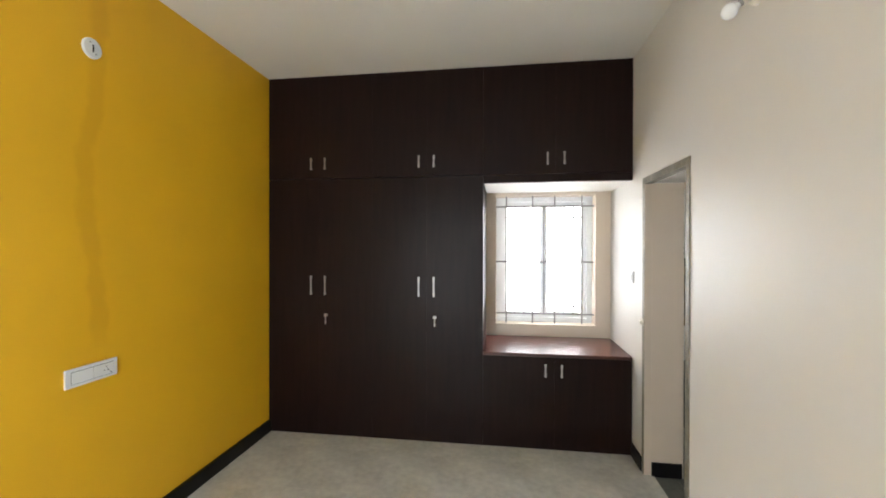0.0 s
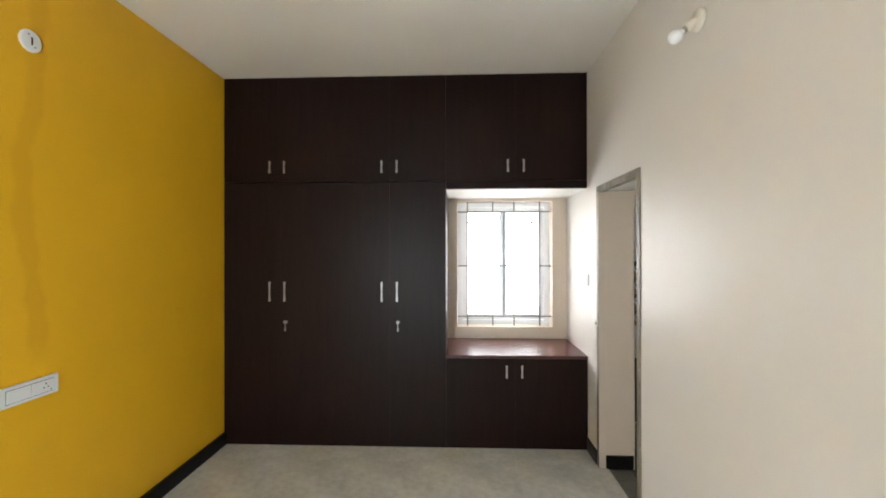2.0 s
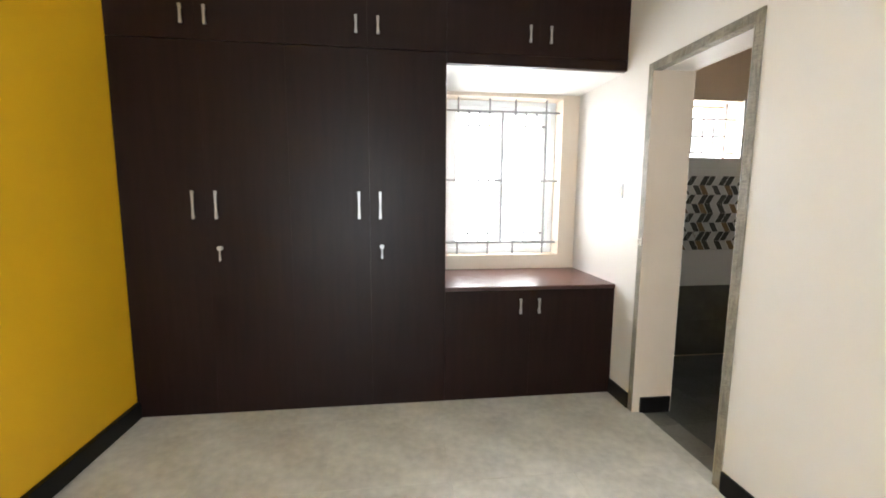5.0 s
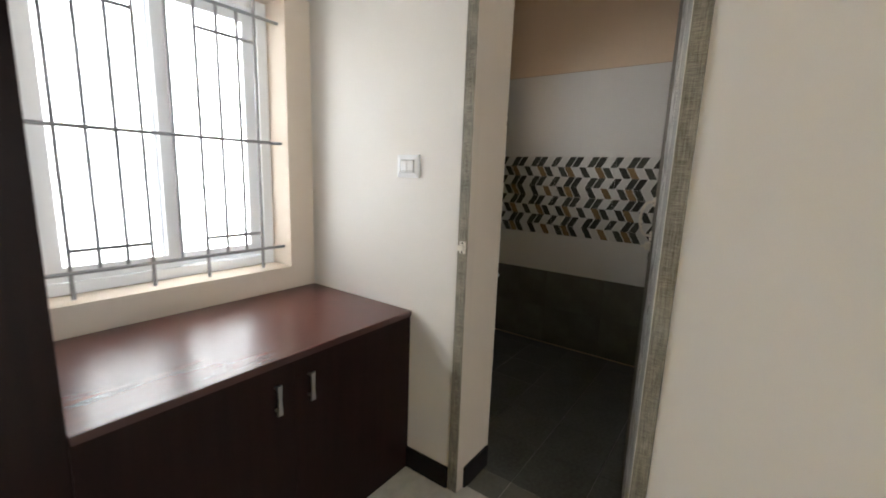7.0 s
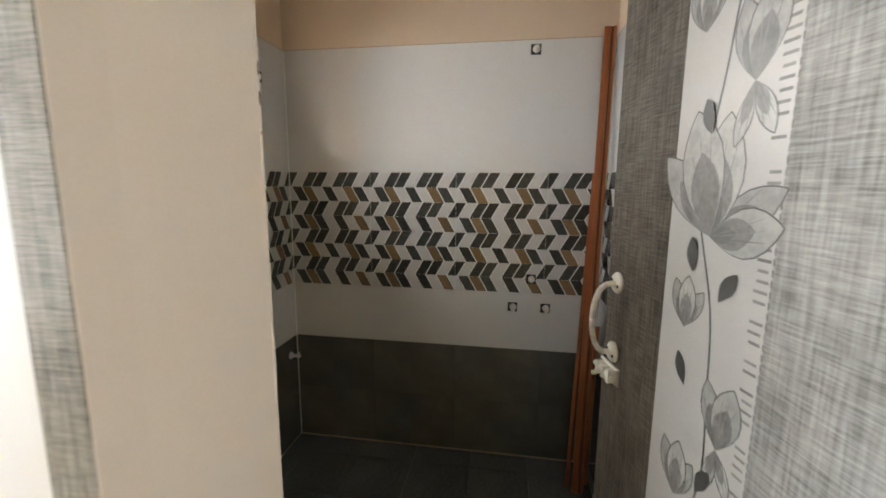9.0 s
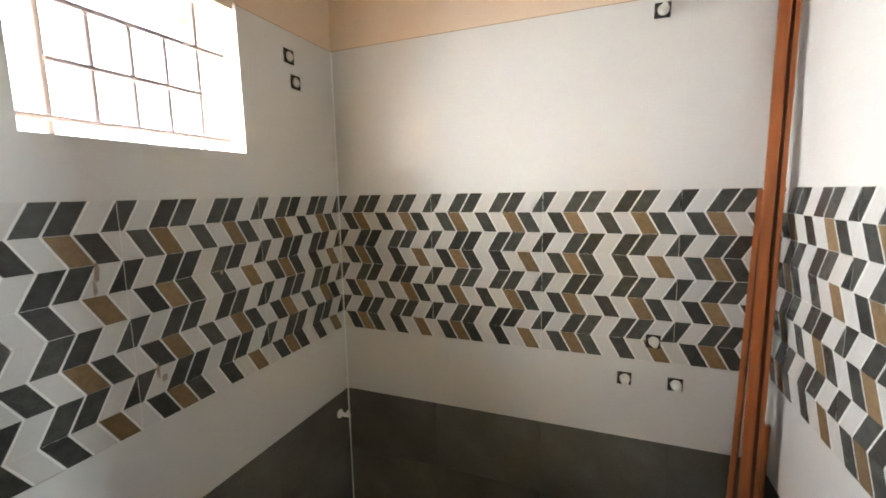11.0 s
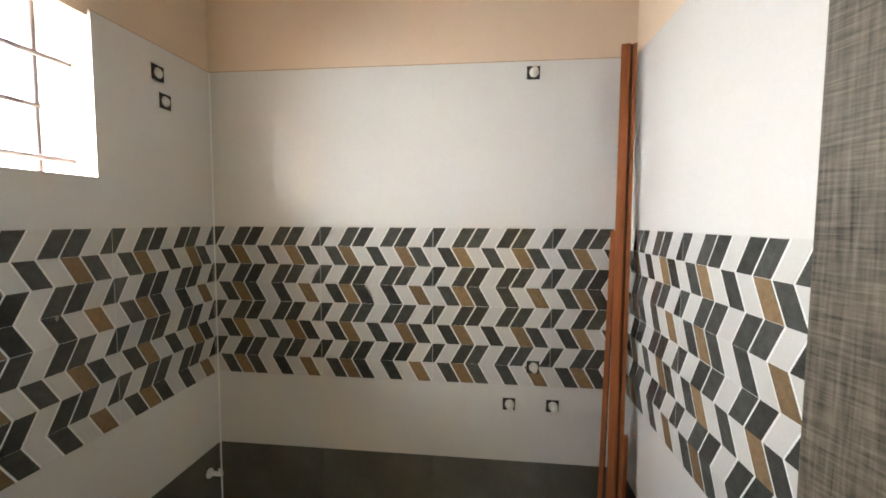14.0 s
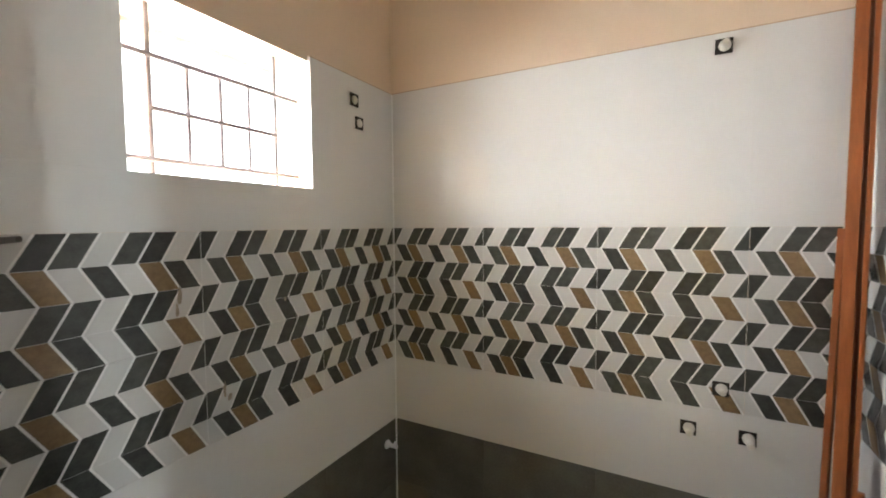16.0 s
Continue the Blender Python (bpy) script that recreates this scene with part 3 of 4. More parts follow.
def flower(cu, cv, size, angles, rng):
    """One printed bloom: pale petals with a thin dark rim, shaded grey towards the base, and fine veins."""
    rim, body, shade, vein = bmesh.new(), bmesh.new(), bmesh.new(), bmesh.new()
    for k, (deg, ln, wd) in enumerate(angles):
        ang, ln, wd = radians(deg + rng.uniform(-3, 3)), size * ln, size * wd
        bend = rng.uniform(-0.10, 0.10)
        lift = 0.0006 + 0.00028 * k
        join(on_leaf(petal(cu, cv, ang, ln, wd, bend), lift, 0.00005), rim)
        join(on_leaf(petal(cu, cv, ang, ln - 0.0022, wd - 0.0017, bend), lift + 0.00006, 0.00005), body)
        join(on_leaf(petal(cu, cv, ang, ln * 0.66, wd * 0.66, bend), lift + 0.00012, 0.00005), shade)
        join(on_leaf(petal(cu, cv, ang, ln * 0.40, wd * 0.36, bend), lift + 0.00018, 0.00004), vein)
        for off in (-9, 0, 9):
            join(on_leaf(petal(cu, cv, ang + radians(off), ln * 0.84, 0.0007, bend), lift + 0.00022, 0.00003), vein)
    part("petal_outline", rim, PRINTDARK, floral)
    part("petals", body, PETAL, floral, "pale grey flower petals")
    part("petal_shade", shade, PETALSHADE, floral, "darker grey shading at the petal bases")
    part("flower_heart", vein, PRINTGREY, floral)


rng = random.Random(7)
stem = bmesh.new()
prev = (0.330, LZ0 + 0.01)
zz = LZ0 + 0.05
while zz < LZ1 - 0.01:
    nxt = (0.305 + 0.028 * math.sin(zz * 9.2 + 0.6) + 0.006 * math.sin(zz * 23), zz)
    du = 0.0017
    join(on_leaf([(prev[0] - du, prev[1]), (prev[0] + du, prev[1]), (nxt[0] + du, nxt[1]), (nxt[0] - du, nxt[1])], 0.00045), stem)
    prev, zz = nxt, zz + 0.025
part("stem", stem, PRINTDARK, floral)
CUP = [(-22, 0.95, 0.22), (24, 0.90, 0.20), (2, 1.0, 0.26)]
OPEN = [(58, 0.80, 0.16), (-42, 0.98, 0.20), (12, 1.0, 0.24), (-16, 1.10, 0.27), (84, 0.72, 0.20)]
DROOP = [(-20, 0.95, 0.20), (12, 1.0, 0.27), (146, 0.66, 0.13), (190, 0.70, 0.12)]
for cu, cv, size, kind in ((0.300, 0.10, 0.085, DROOP), (0.352, 0.22, 0.075, CUP), (0.290, 0.34, 0.120, OPEN), (0.262, 0.48, 0.075, DROOP), (0.322, 0.555, 0.080, CUP),
                           (0.300, 0.715, 0.150, OPEN), (0.248, 0.910, 0.080, DROOP), (0.332, 0.980, 0.074, CUP), (0.258, 1.103, 0.080, DROOP), (0.345, 1.245, 0.064, CUP),
                           (0.310, 1.384, 0.132, OPEN), (0.262, 1.574, 0.092, DROOP), (0.358, 1.658, 0.072, CUP), (0.285, 1.779, 0.098, CUP), (0.345, 1.90, 0.080, OPEN)):
    flower(cu, cv, size * 1.22, kind, rng)
leafs = bmesh.new()
for cu, cv, ang in ((0.330, 0.44, 30), (0.275, 0.63, -25), (0.340, 0.66, 35), (0.270, 0.86, -30), (0.285, 1.02, -20), (0.330, 1.16, 30), (0.280, 1.30, -25), (0.335, 1.33, 15), (0.325, 1.52, 24), (0.278, 1.70, -22), (0.320, 1.74, 28), (0.345, 0.14, 20)):
    join(on_leaf(petal(cu, cv, radians(-ang), 0.050, 0.012, 0.12), 0.0022), leafs)
part("print_leaves", leafs, PRINTDARK, floral)
# pull handle, bolt and hinges
hd = bmesh.new()
for v in (1.120, 1.262):
    lathe([(0.0, 0), (0.021, 0.0), (0.021, 0.004), (0.017, 0.008), (0.0, 0.008)], 18, Matrix.Translation((0.548, -0.0003, v)) @ Matrix.Rotation(-math.pi / 2, 4, "X"), hd)
prevp = None
for i in range(13):
    a = math.pi * i / 12
    p = Vector((0.548, 0.005 + 0.044 * math.sin(a) ** 0.6, 1.191 - 0.071 * math.cos(a)))
    if prevp is not None:
        rod(prevp, p, 0.0055, 10, bm=hd)
    prevp = p
grip = part("pull_handle", hd, CREAMPLASTIC, door, "cream plastic pull handle", smooth=True)
for v in (1.120, 1.262):
    sc = bmesh.new()
    for dx in (-0.012, 0.012):
        rod((0.548 + dx, 0.006, v + dx * 0.4), (0.548 + dx, 0.0086, v + dx * 0.4), 0.0034, 8, bm=sc)
    part("screw", sc, DARKHOLE, grip)
bt = box(0.516, 0.590, 0.0, 0.006, 1.060, 1.094, 0.0015)
for u in (0.524, 0.547, 0.570):
    box(u, u + 0.012, 0.006, 0.021, 1.064, 1.090, 0.002, bt)
rod((0.518, 0.013, 1.077), (0.598, 0.013, 1.077), 0.0055, 10, bm=bt)
rod((0.558, 0.013, 1.077), (0.558, 0.038, 1.072), 0.0045, 10, bm=bt)
part("slide_bolt", bt, CREAMPLASTIC, door, "cream slide bolt")
for v in (0.30, 1.01, 1.78):
    hb = box(-0.0150, -0.0040, 0.0012, 0.0052, v - 0.045, v + 0.045, 0.0004)
    rod((-0.0018, 0.0032, v - 0.045), (-0.0018, 0.0032, v + 0.045), 0.0030, 8, bm=hb)
    part("hinge", hb, STEEL, door, "small dark steel hinge")

# keep for the bolt, on the frame
keep = thing("bolt_keep", (W, -0.276, 1.068), "small cream bolt keep screwed to the door frame", "bolt keep")
kb = box(W - 0.0105, W - 0.0064, -0.291, -0.264, 1.045, 1.092, 0.001)
box(W - 0.030, W - 0.0105, -0.289, -0.266, 1.057, 1.080, 0.004, kb)
part("plate", kb, CREAMPLASTIC, keep)
for z in (1.0505, 1.0865):
    part("screw", rod((W - 0.0120, -0.277, z), (W - 0.0104, -0.277, z), 0.0040, 8), DARKHOLE, keep)
# patched plaster along the reveal's corner
PATCH = paint("pale_filler", (0.64, 0.575, 0.50), 0.85, 0.08, 40, 200, 0.3)
CRACK = paint("bared_cement", (0.16, 0.13, 0.10), 0.95, 0.4, 60, 200, 0.5)
rng = random.Random(3)


def blob(cx, cz, rx, rz, mat, name, lift):
    pts = []
    for i in range(22):
        a = 2 * math.pi * i / 22
        k = rng.uniform(0.62, 1.12)
        pts.append((min(BW - 0.0003, cx + rx * k * math.cos(a)), cz + rz * k * math.sin(a)))
    solo(name, prism(pts, 0.0015, facing((0, -0.297 - lift, 0), (1, 0, 0), (0, -1, 0))), mat, "ragged patch of filler on the plaster corner" if mat is PATCH else "chipped plaster baring the cement", "plaster patch", kind="structure")


for z, rz in ((1.93, 0.05), (1.80, 0.04), (1.628, 0.014), (1.578, 0.016), (1.49, 0.030), (1.42, 0.020), (1.20, 0.08)):
    blob(BW - 0.0035, z, 0.0034, rz, PATCH, "plaster_patch", 0.0)
for z, rz in ((1.597, 0.006), (1.590, 0.004), (1.557, 0.009), (1.515, 0.003)):
    blob(BW - 0.0045, z, 0.0014, rz, CRACK, "plaster_chip", 0.0022)

# ---- tiles, last of the structure ----
U = 0.45
PITCH, ROW, LEAN = U / 8, 0.075, 0.042
PATTERN = ["DWDDWDDW", "WDBWDWBD", "DWDDWDDW", "WDBDWDWB"]


def plain_tile(w, h, g=0.00002, c=0.00006):
    b = bmesh.new()
    o = [(g, g), (w - g, g), (w - g, h - g), (g, h - g)]
    i = [(g + c, g + c), (w - g - c, g + c), (w - g - c, h - g - c), (g + c, h - g - c)]
    lo = [b.verts.new((u, v, -TT + 0.001)) for u, v in o]
    mid = [b.verts.new((u, v, -0.0005)) for u, v in o]
    top = [b.verts.new((u, v, 0)) for u, v in i]
    b.faces.new(top)
    for k in range(4):
        j = (k + 1) % 4
        b.faces.new((lo[k], lo[j], mid[j], mid[k]))
        b.faces.new((mid[k], mid[j], top[j], top[k]))
    return b


def pattern_tile(w, turned=False, skip=0.0):
    """A chevron tile, cut to the width w from the offset skip: its white bed, and raised slate and brown pieces."""
    def cut(b):
        if turned:
            bmesh.ops.transform(b, matrix=Matrix.Translation((U, 0.30, 0)) @ Matrix.Rotation(math.pi, 4, "Z"), verts=b.verts)
        for co, no in (((skip + 0.0006, 0, 0), (-1, 0, 0)), ((skip + w - 0.0006, 0, 0), (1, 0, 0))):
            bmesh.ops.bisect_plane(b, geom=b.verts[:] + b.edges[:] + b.faces[:], plane_co=co, plane_no=no, clear_outer=True)
        return b

    bed = plain_tile(U, 0.30)
    if turned or skip > 0 or w < U - 1e-6:
        cut(bed)
    pieces = []
    for r in range(4):
        v1 = 0.30 - r * ROW
        v0 = v1 - ROW
        for c in range(-1, 10):
            kind = PATTERN[r][c % 8]
            mid = c * PITCH - 0.0165
            lo_u, hi_u = (mid, mid + LEAN) if r % 2 == 0 else (mid + LEAN, mid)
            half = PITCH / 2 - 0.0030
            quad = [(lo_u - half, v0 + 0.0004), (lo_u + half, v0 + 0.0004), (hi_u + half, v1 - 0.0004), (hi_u - half, v1 - 0.0004)]
            b = bmesh.new()
            lo = [b.verts.new((u, v, 0.0001)) for u, v in quad]
            top = [b.verts.new((u, v, 0.0006 if kind == "W" else 0.0011)) for u, v in quad]
            b.faces.new(top)
            for k in range(4):
                j = (k + 1) % 4
                b.faces.new((lo[k], lo[j], top[j], top[k]))
            cut(b)
            if b.faces and sum(f.calc_area() for f in b.faces) > 0.0001:
                pieces.append(mesh_of("chevron_piece", b, INLAY["DBW".index(kind)]))
            else:
                b.free()
    return mesh_of("tile", bed, TILEBED), pieces


MESHES = {}


def lay(wall, m, key, maker, mats):
    if key not in MESHES:
        MESHES[key] = mesh_of("tile", maker(), mats)
    ob = new("tile", MESHES[key])
    ob.parent = wall
    ob.matrix_basis = m
    return ob


def minus(rect, hole):
    u0, u1, v0, v1 = rect
    a, b_, c, d = hole
    if a >= u1 or b_ <= u0 or c >= v1 or d <= v0:
        return [rect]
    out = []
    if v0 < c:
        out.append((u0, u1, v0, c))
    if d < v1:
        out.append((u0, u1, d, v1))
    lo, hi = max(v0, c), min(v1, d)
    if u0 < a:
        out.append((u0, a, lo, hi))
    if b_ < u1:
        out.append((b_, u1, lo, hi))
    return [r for r in out if r[1] - r[0] > 0.004 and r[3] - r[2] > 0.004]


def tile_wall(wall, o, u, n, length, start, holes=(), turned=()):
    """Courses of tile from the floor up: two dark, one white, two patterned, two white. start: where the first joint falls."""
    m0 = facing(o, u, n)
    joints = [0.0]
    j = start
    while j < length - 1e-6:
        if j > 1e-6:
            joints.append(j)
        j += U
    joints.append(length)
    courses = [(0.0, 0.301, "dark"), (0.301, 0.602, "dark"), (0.602, 0.904, "white"), (0.905, 1.205, "chevron"), (1.206, 1.506, "chevron"), (1.5065, 1.808, "white"), (1.808, 2.114, "white")]
    for v0, v1, kind in courses:
        for a, c in zip(joints, joints[1:]):
            if kind == "chevron":
                w = c - a
                skip = U - w if a == 0.0 and w < U - 1e-6 else 0.0
                flip = (round(a, 2), v0) in turned
                key = ("chevron", round(w, 4), round(skip, 4), flip)
                if key not in MESHES:
                    MESHES[key] = pattern_tile(w, flip, skip)
                bed, pieces = MESHES[key]
                ob = new("tile", bed)
                ob.parent, ob.matrix_basis = wall, m0 @ Matrix.Translation((a - skip, v0, 0))
                for me in pieces:
                    new("chevron_piece", me).parent = ob
                continue
            rects = [(a, c, v0, v1)]
            for hole in holes:
                rects = [q for r in rects for q in minus(r, hole)]
            for r in rects:
                w, h = r[1] - r[0], r[3] - r[2]
                lay(wall, m0 @ Matrix.Translation((r[0], r[2], 0)), (kind, round(w, 4), round(h, 4)), lambda: plain_tile(w, h, *((0.0002, 0.0006) if kind == "dark" else ())), DARKTILE if kind == "dark" else WHITETILE)


tile_wall(NWALL, (BW, BN, 0), (1, 0, 0), (0, -1, 0), BE - BW, (BE - BW) - 3 * U - 0.014, [(BWIN[0] - BW, BWIN[1] - BW, BWIN[2], 2.2)], turned={(0.0, 1.206)})
tile_wall(EWALL, (BE, BN, 0), (0, -1, 0), (-1, 0, 0), BN - BS, U)
tile_wall(bpy.data.objects["wall_east"], (BW, -0.284, 0), (0, 1, 0), (1, 0, 0), BN + 0.284, BN + 0.284 - U)
tile_wall(SWALL, (BE, BS, 0), (-1, 0, 0), (0, 1, 0), BE - BW, U - 0.0165)


def tile_floor(floor, x0, x1, y0, y1, size, z, mat, thick, ox, oy, gap):
    xs = [x0] + [ox + k * size for k in range(-20, 20) if x0 + 0.01 < ox + k * size < x1 - 0.01] + [x1]
    ys = [y0] + [oy + k * size for k in range(-20, 20) if y0 + 0.01 < oy + k * size < y1 - 0.01] + [y1]
    for a, c in zip(xs, xs[1:]):
        for e, g in zip(ys, ys[1:]):
            key = ("floor", round(c - a, 4), round(g - e, 4), mat.name)
            if key not in MESHES:
                b = box(0, c - a - gap, 0, g - e - gap, -thick, 0, 0.0008, seg=1)
                MESHES[key] = mesh_of("tile", b, mat)
            ob = new("tile", MESHES[key])
            ob.parent = floor
            ob.location = (a + gap / 2, e + gap / 2, z)


tile_floor(bpy.data.objects["floor"], 0.0, W + 0.062, SY, -0.001, 0.6, 0.0, FLOORTILE, 0.0078, 1.79, -0.80, 0.0007)
tile_floor(bpy.data.objects["floor_bath"], 3.2125, BE, BS, BN, 0.3, -0.008, BATHFLOOR, 0.0118, 3.2125, -0.15, 0.002)


# ---- fittings of the bedroom ----
board = thing("switchboard", (0, -1.600, 0.975), "long white plastic switchboard on the yellow wall", "switchboard")
part("plate", box(0.0, 0.011, -1.733, -1.468, 0.930, 1.020, 0.004), PLASTIC, board)
part("inner_frame", box(0.0112, 0.0128, -1.709, -1.493, 0.944, 1.006, 0.0006), PIPE, board, "thin grey rim round the modules")
for y0, y1 in ((-1.706, -1.6025), (-1.5995, -1.496)):
    mod = part("module", box(0.0128, 0.0158, y0, y1, 0.947, 1.003, 0.001), PLASTIC, board)
# raised dark dots, the shade of the pin holes put into colour
for y, z in ((-1.535, 0.988), (-1.545, 0.970), (-1.525, 0.970), (-1.51, 0.955)):
    part("socket_hole_shade", rod((0.0150, y, z), (0.0162, y, z), 0.0035, 10), DARKHOLE, mod)

rose = thing("junction_cover", (0, -1.598, 2.573), "round white plastic junction cover on the yellow wall", "junction cover")
part("disc", lathe([(0.0, 0), (0.050, 0), (0.050, 0.006), (0.045, 0.010), (0.0, 0.012)], 32, facing((0, -1.598, 2.573), (0, 1, 0), (1, 0, 0))), PLASTIC, rose)
part("slot", box(0.0118, 0.0130, -1.602, -1.594, 2.553, 2.590, 0.001), DARKHOLE, rose, "dark wire slot")
for y, z in ((-1.613, 2.598), (-1.583, 2.549)):
    part("screw", rod((0.0105, y, z), (0.0135, y, z), 0.004, 10), STEEL, rose)

lampholder = thing("wall_lamp", (W, -1.60, 2.60), "bare white bulb in a cream angled wall holder, unlit", "wall lamp")
part("base", lathe([(0.0, 0), (0.050, 0), (0.050, 0.010), (0.042, 0.020), (0.0, 0.024)], 28, facing((W, -1.60, 2.60), (0, -1, 0), (-1, 0, 0))), CREAMPLASTIC, lampholder, smooth=True)
ax = Vector((-0.80, 0.10, -0.58)).normalized()
p0 = Vector((W - 0.018, -1.60, 2.595))
socket_part = part("socket", rod(p0, p0 + ax * 0.052, 0.019, 20, 0.022), CREAMPLASTIC, lampholder)
part("cap", rod(p0 + ax * 0.050, p0 + ax * 0.066, 0.0135, 18), CHROME, lampholder, "metal bulb cap")
turn = ax.to_track_quat("Z", "Y").to_matrix().to_4x4()
prof = [(0.0, 0.0), (0.013, 0.0), (0.016, 0.010)] + [(0.031 * math.sin(radians(a)), 0.040 - 0.031 * math.cos(radians(a))) for a in range(40, 180, 10)] + [(0.0, 0.071)]
part("bulb", lathe(prof, 24, Matrix.Translation(p0 + ax * 0.064) @ turn), BULB, lampholder, "frosted white bulb", smooth=True)

fanbox = thing("fan_box", (1.467, -1.52, H), "round pale fan hook box in the ceiling", "ceiling box")
part("cover", lathe([(0.0, 0), (0.068, 0), (0.068, 0.002), (0.062, 0.005), (0.0, 0.005)], 30, Matrix.Translation((1.467, -1.52, H)) @ Matrix.Rotation(math.pi, 4, "X")), CREAMPLASTIC, fanbox)
hk = rod((1.44, -1.53, H - 0.004), (1.455, -1.525, H - 0.022), 0.0035, 8)
rod((1.455, -1.525, H - 0.022), (1.480, -1.512, H - 0.022), 0.0035, 8, bm=hk)
rod((1.480, -1.512, H - 0.022), (1.494, -1.508, H - 0.004), 0.0035, 8, bm=hk)
part("hook", hk, STEEL, fanbox, "bent steel rod hook")

SWY = 0.008
cover = thing("ceiling_cover", (2.298, -0.789, H), "small round pale cover plate on the white ceiling", "ceiling cover")
part("disc", lathe([(0.0, 0), (0.034, 0), (0.034, 0.0015), (0.030, 0.004), (0.0, 0.004)], 24, Matrix.Translation((2.298, -0.789, H)) @ Matrix.Rotation(math.pi, 4, "X")), WHITE, cover)

plate = thing("light_switch", (W, SWY, 1.370), "square white plastic two-rocker switch on the cream wall", "switch")
b = bmesh.new()
y0, y1, z0, z1 = SWY - 0.058, SWY + 0.058, 1.325, 1.417
outer = [(y0, z0), (y1, z0), (y1, z1), (y0, z1)]
inner = [(y0 + 0.020, z0 + 0.020), (y1 - 0.020, z0 + 0.020), (y1 - 0.020, z1 - 0.020), (y0 + 0.020, z1 - 0.020)]
ro = [b.verts.new((W, y, z)) for y, z in outer]
rm = [b.verts.new((W - 0.009, SWY + (y - SWY) * 0.985, z)) for y, z in outer]
ri = [b.verts.new((W - 0.014, y, z)) for y, z in inner]
rb = [b.verts.new((W - 0.008, y, z)) for y, z in inner]
for a, c in ((ro, rm), (rm, ri), (ri, rb)):
    for i in range(4):
        b.faces.new((a[i], a[(i + 1) % 4], c[(i + 1) % 4], c[i]))
b.faces.new(rb)
bmesh.ops.recalc_face_normals(b, faces=b.faces)
part("surround", b, PLASTIC, plate)
part("rim", box(W - 0.0115, W - 0.0082, SWY - 0.037, SWY + 0.037, 1.3425, 1.3975, 0.0005), PIPE, plate, "grey inner rim")
for a, c in ((SWY - 0.0335, SWY - 0.0008), (SWY + 0.0008, SWY + 0.0335)):
    r = part("rocker", box(W - 0.0175, W - 0.0116, a, c, 1.3460, 1.3940, 0.0015), PLASTIC, plate)
    part("marker", box(W - 0.0181, W - 0.0176, (a + c) / 2 - 0.008, (a + c) / 2 + 0.008, 1.351, 1.353), DARKHOLE, r)

# ---- fittings of the bathroom ----
def outlet(at, u, n, name, label, size, proud, cap):
    """A raised near-black square, the shade of a chased hole in the tile, with a white stub or cap on it."""
    t = thing(name, at, label, "pipe outlet", "capped pipe outlets of the bathroom")
    m = facing(at, u, n)
    h = size / 2
    # no recess is cut: a dark plate on the tile paints the hole's shade
    part("hole", prism([(-h, -h * 0.96), (h * 0.97, -h), (h, h * 0.98), (-h * 0.98, h)], 0.0014, m @ Matrix.Translation((0, 0, 0.0004))), DARKHOLE, t, "raised near-black square painted as the shade of a cut hole")
    # a socket in the hole, a tapered threaded stub and a blunt end
    c, p = cap, proud
    prof = [(0.0, 0.0), (c * 1.18, 0.0), (c * 1.18, p * 0.16), (c, p * 0.2), (c * 0.98, p * 0.34), (c * 0.88, p * 0.37), (c * 0.94, p * 0.41), (c * 0.85, p * 0.46),
            (c * 0.91, p * 0.5), (c * 0.82, p * 0.55), (c * 0.86, p * 0.6), (c * 0.76, p * 0.66), (c * 0.74, p * 0.92), (c * 0.58, p), (0.0, p)]
    part("plug", lathe(prof, 14, m @ Matrix.Translation((0.002, 0.001, 0.0018))), STUB, t, "dull pale metal stub")
    return t


for y, z, pr in ((-0.717, 2.072, 0.030), (-0.648, 0.829, 0.045), (-0.812, 0.829, 0.050), (-0.736, 0.978, 0.035)):
    outlet((BE, y, z), (0, -1, 0), (-1, 0, 0), "pipe_outlet", "dull pale pipe stub in a square hole in the tiles", 0.048, pr * 1.2, 0.0145)
for x, z in ((4.582, 2.023), (4.610, 1.936)):
    outlet((x, BN, z), (1, 0, 0), (0, -1, 0), "pipe_outlet", "open square pipe outlet high in the white tiles", 0.052, 0.008, 0.015)
stub = thing("pipe_stub", (4.770, BN, 0.508), "small white capped pipe stub in the dark tiles", "pipe outlet")
part("collar", lathe([(0.0, 0), (0.020, 0), (0.020, 0.004), (0.014, 0.012), (0.0, 0.012)], 16, facing((4.770, BN, 0.508), (1, 0, 0), (0, -1, 0))), PLASTIC, stub)
sp = rod((4.770, BN - 0.010, 0.508), (4.770, BN - 0.055, 0.508), 0.009, 12)
rod((4.770, BN - 0.046, 0.508), (4.770, BN - 0.046, 0.530), 0.006, 10, bm=sp)
part("spout", sp, PLASTIC, stub)

solo("corner_bead_north", rod((BE - 0.002, BN - 0.002, 0.0), (BE - 0.002, BN - 0.002, 2.11), 0.0032, 8), PLASTIC, "white grout line in the tiled corner", "grout", kind="structure")
# its grey takes in the dark joint and the shade mirrored in the glaze
solo("corner_bead_south", rod((BE - 0.002, BS + 0.002, 0.0), (BE - 0.002, BS + 0.002, 2.11), 0.0045, 8), PIPE, "grey line in the tiled corner, grout and shaded reflection in one colour", "grout", kind="structure")

def shelf_outline(inset):
    return [(BW + 0.001, BN - 0.001), (BW + 0.001, 0.0 + inset), (BW + 0.03, -0.02 + inset), (3.560 - inset, BN - 0.018), (3.575 - inset, BN - 0.001)]


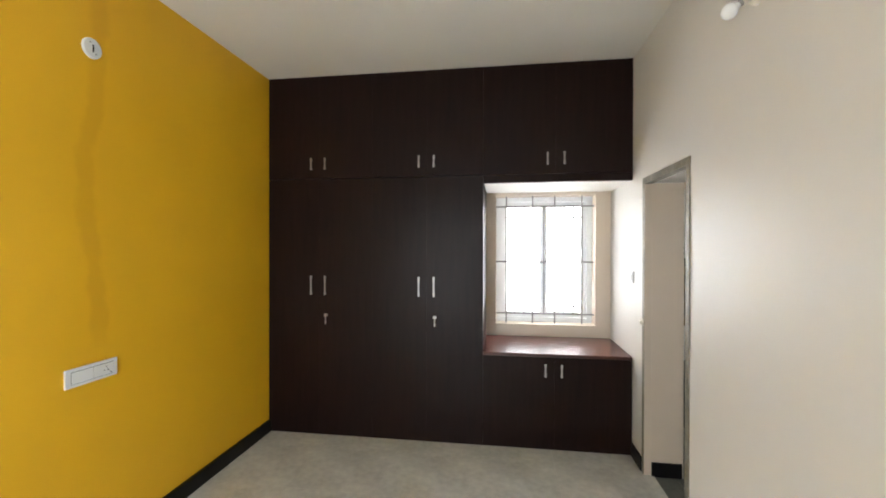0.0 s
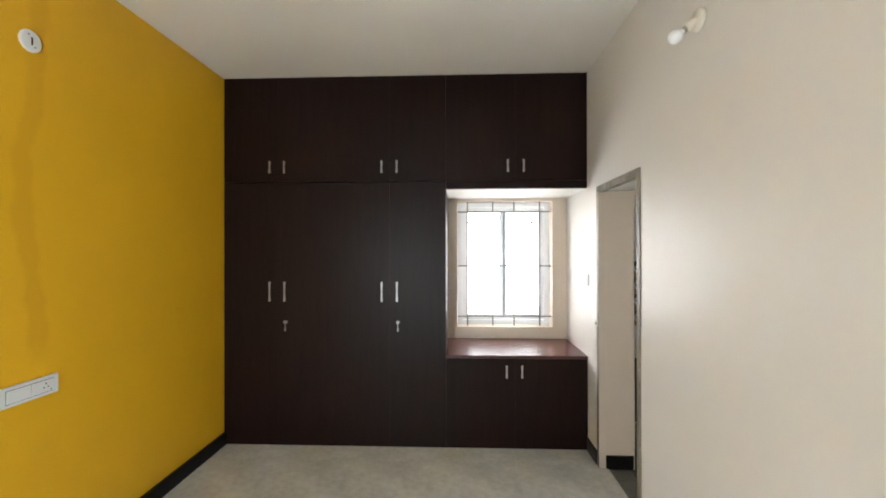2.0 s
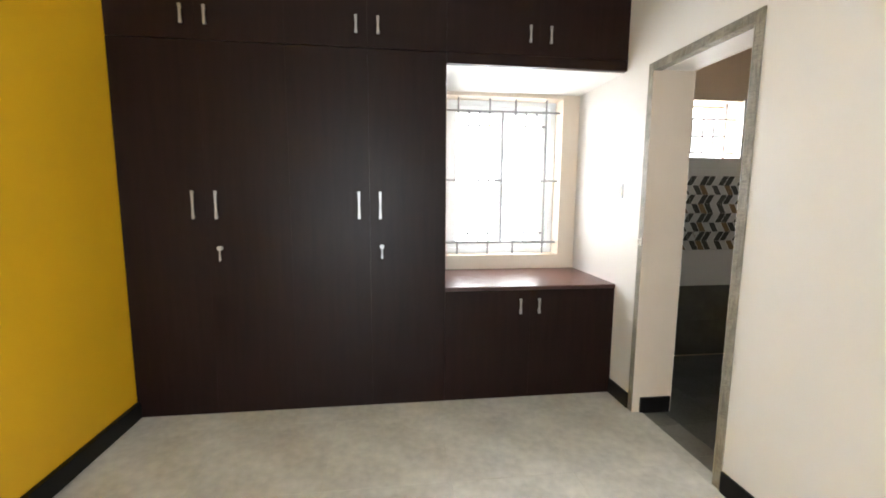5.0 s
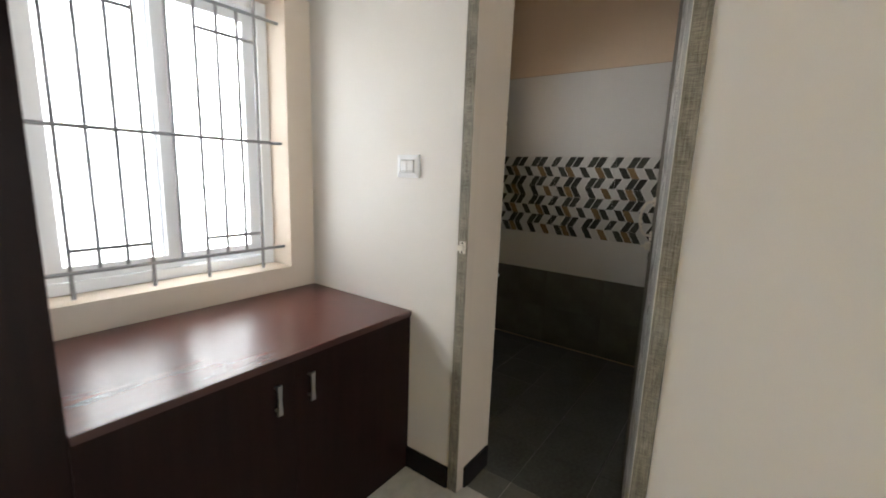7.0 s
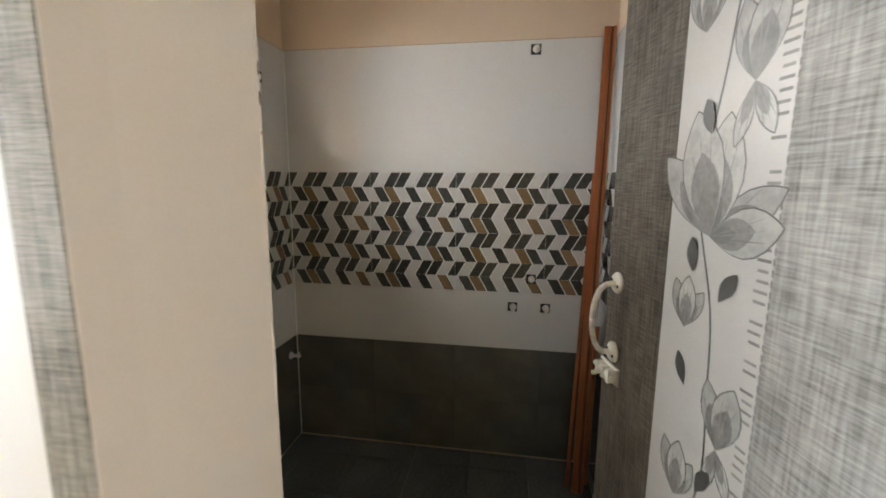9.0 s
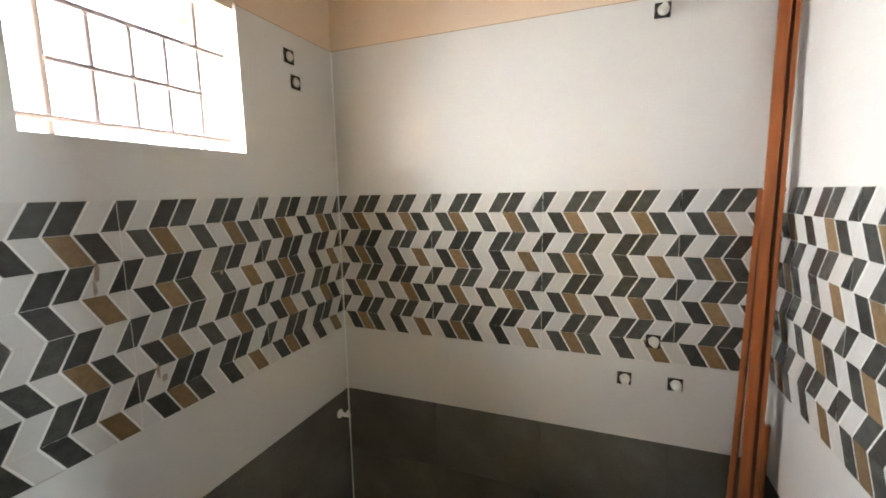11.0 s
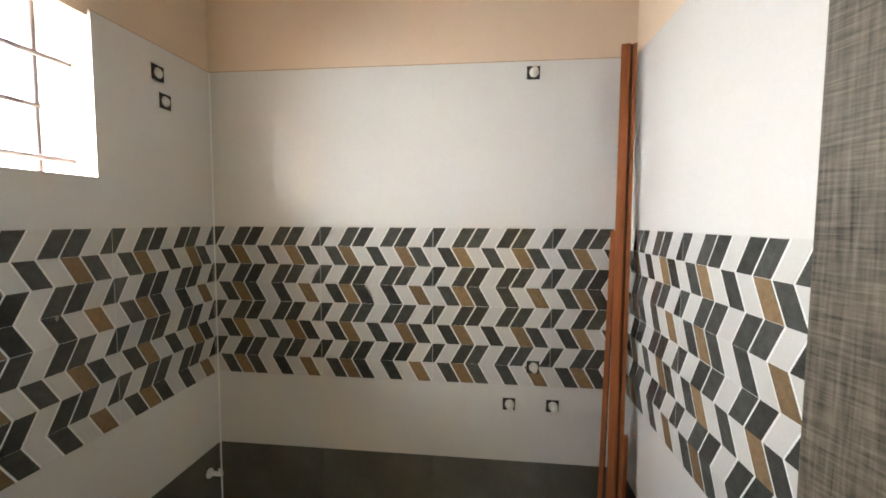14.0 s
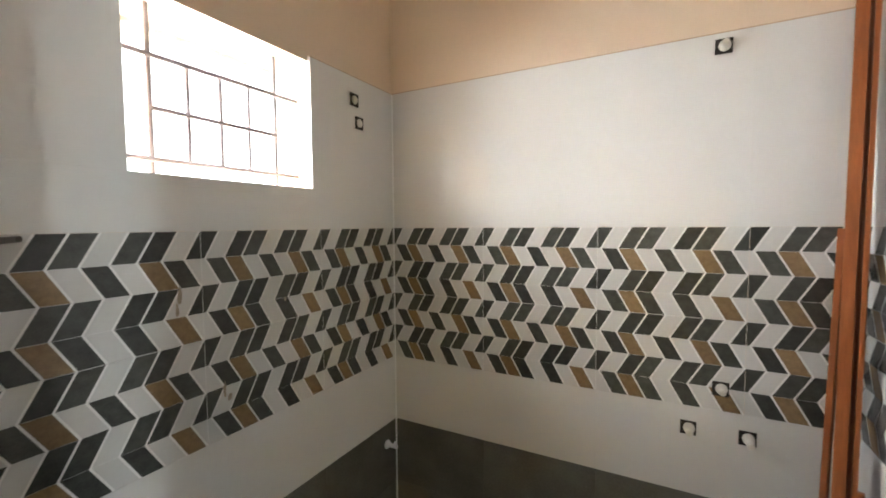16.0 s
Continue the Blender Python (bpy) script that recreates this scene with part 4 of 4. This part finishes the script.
# dark brown slab with a thin, much paler layer on top
shelf = thing("corner_shelf", (3.3, 0.45, 1.485), "triangular dark stone corner shelf with a pale top", "shelf")
part("slab", prism(shelf_outline(0.0), 0.0125, Matrix.Translation((0, 0, 1.490)), 0.002), DARKSTONE, shelf, "dark brown stone slab")
part("pale_top", prism(shelf_outline(0.001), 0.0042, Matrix.Translation((0, 0, 1.5027)), 0.001), STONE, shelf, "thin pale layer on top of the slab")
capt = thing("bottle_cap", (3.345, 0.42, 1.507), "small yellow plastic cap lying on the stone shelf", "cap")
part("rim", lathe([(0.0, 0), (0.019, 0), (0.019, 0.010), (0.015, 0.013), (0.0, 0.013)], 16, Matrix.Translation((3.345, 0.42, 1.5072))), YELLOWPLASTIC, capt)
part("knob", lathe([(0.0, 0), (0.012, 0), (0.012, 0.014), (0.009, 0.017), (0.0, 0.017)], 14, Matrix.Translation((3.345, 0.42, 1.5203))), YELLOWPLASTIC, capt)

# sunshade over the bathroom window, outside
solo("sunshade", box(BWIN[0] - 0.2, BWIN[1] + 0.2, 0.762, 0.86, 2.085, 2.11, 0.004), OUTSIDE, "cream concrete sunshade outside the bathroom window", "sunshade", kind="structure")


# timber mouldings leaning in the corner
def moulding(base, top, section, mats, label, names):
    base, top = Vector(base), Vector(top)
    t = thing("wood_moulding", base, label, "timber", "timber pieces leaning in the corner")
    z = (top - base).normalized()
    # the section's u runs along the south wall, its v towards the room
    u = Vector((-0.28, -0.96, 0))
    u = (u - z * u.dot(z)).normalized()
    m = Matrix.Translation(base) @ Matrix((u, z.cross(u), z)).transposed().to_4x4()
    for name, pts, mat in zip(names, section, mats):
        part(name, prism(pts, (top - base).length, m, 0.0015), mat, t)
    return t


def strip(u0, u1, v0, v1):
    return [(u0, v0), (u1, v0), (u1, v1), (u0, v1)]


moulding((4.625, -0.984, -0.007), (4.795, -1.036, 2.135), [strip(-0.027, 0.002, -0.022, 0.014), strip(0.0022, 0.0108, -0.012, 0.014), strip(0.011, 0.023, -0.018, 0.014)],
         [WOOD, WOODDARK, WOOD], "orange-brown grooved timber moulding leaning in the tiled corner", ["rail", "groove", "rail"])
moulding((4.655, -0.938, -0.007), (4.815, -1.008, 1.50), [strip(-0.010, 0.0055, -0.012, 0.010), strip(0.0057, 0.010, -0.009, 0.010)],
         [WOOD, WOODDARK], "thin brown timber strip leaning beside the moulding", ["rail", "groove"])
moulding((4.690, -1.008, -0.007), (4.755, -1.032, 0.78), [strip(-0.030, 0.030, -0.010, 0.010)], [WOOD], "short brown timber board leaning in the corner", ["board"])

# thin cement line along the top of the tiles
LINE = paint("tan_cement_line", (0.44, 0.33, 0.23), 0.9, 0.2, 30, 200, 0.2)
solo("trim_north", box(BW, BWIN[0] - 0.002, BN + 0.004, BN + TT, 2.1145, 2.119), LINE, "thin cement line above the tiles", "trim", kind="structure")
solo("trim_north_end", box(BWIN[1] + 0.002, BE, BN + 0.004, BN + TT, 2.1145, 2.119), LINE, "thin cement line above the tiles", "trim", kind="structure")
solo("trim_east", box(BE + 0.004, BE + TT, BS, BN, 2.1145, 2.119), LINE, "thin cement line above the tiles", "trim", kind="structure")
solo("trim_south", box(BW, BE, BS - TT, BS - 0.004, 2.1145, 2.119), LINE, "thin cement line above the tiles", "trim", kind="structure")

# cement smears on the patterned tiles
SMEAR = paint("dried_cement", (0.30, 0.25, 0.20), 0.9, 0.3, 60, 200, 0.3)
rng = random.Random(11)
for x, z, rx, rz in ((3.870, 1.335, 0.007, 0.030), (3.862, 1.300, 0.005, 0.020), (3.985, 1.045, 0.006, 0.028), (4.000, 1.020, 0.010, 0.012), (4.210, 1.275, 0.006, 0.009)):
    pts = [(x + rx * rng.uniform(0.5, 1.1) * math.cos(2 * math.pi * i / 14), z + rz * rng.uniform(0.6, 1.1) * math.sin(2 * math.pi * i / 14)) for i in range(14)]
    solo("cement_smear", prism(pts, 0.0008, facing((0, BN - 0.0013, 0), (1, 0, 0), (0, -1, 0))), SMEAR, "dried smear of cement on the tiles", "stain", kind="structure")

# bent wires left in the plaster above the tiles
for name, a, c in (("wire_hook", (3.318, BN + TT, 2.128), (3.334, BN - 0.006, 2.124)), ("wall_nail", (4.070, BN + TT, 2.548), (4.098, BN - 0.012, 2.532))):
    w = thing(name, a, "short dark bent wire sticking out of the peach plaster", "wire")
    part("shank", rod(a, c, 0.0016, 8), DARKHOLE, w)
    part("tip", rod(c, (c[0] + 0.010, c[1] - 0.001, c[2] - 0.004), 0.0014, 8), DARKHOLE, w)
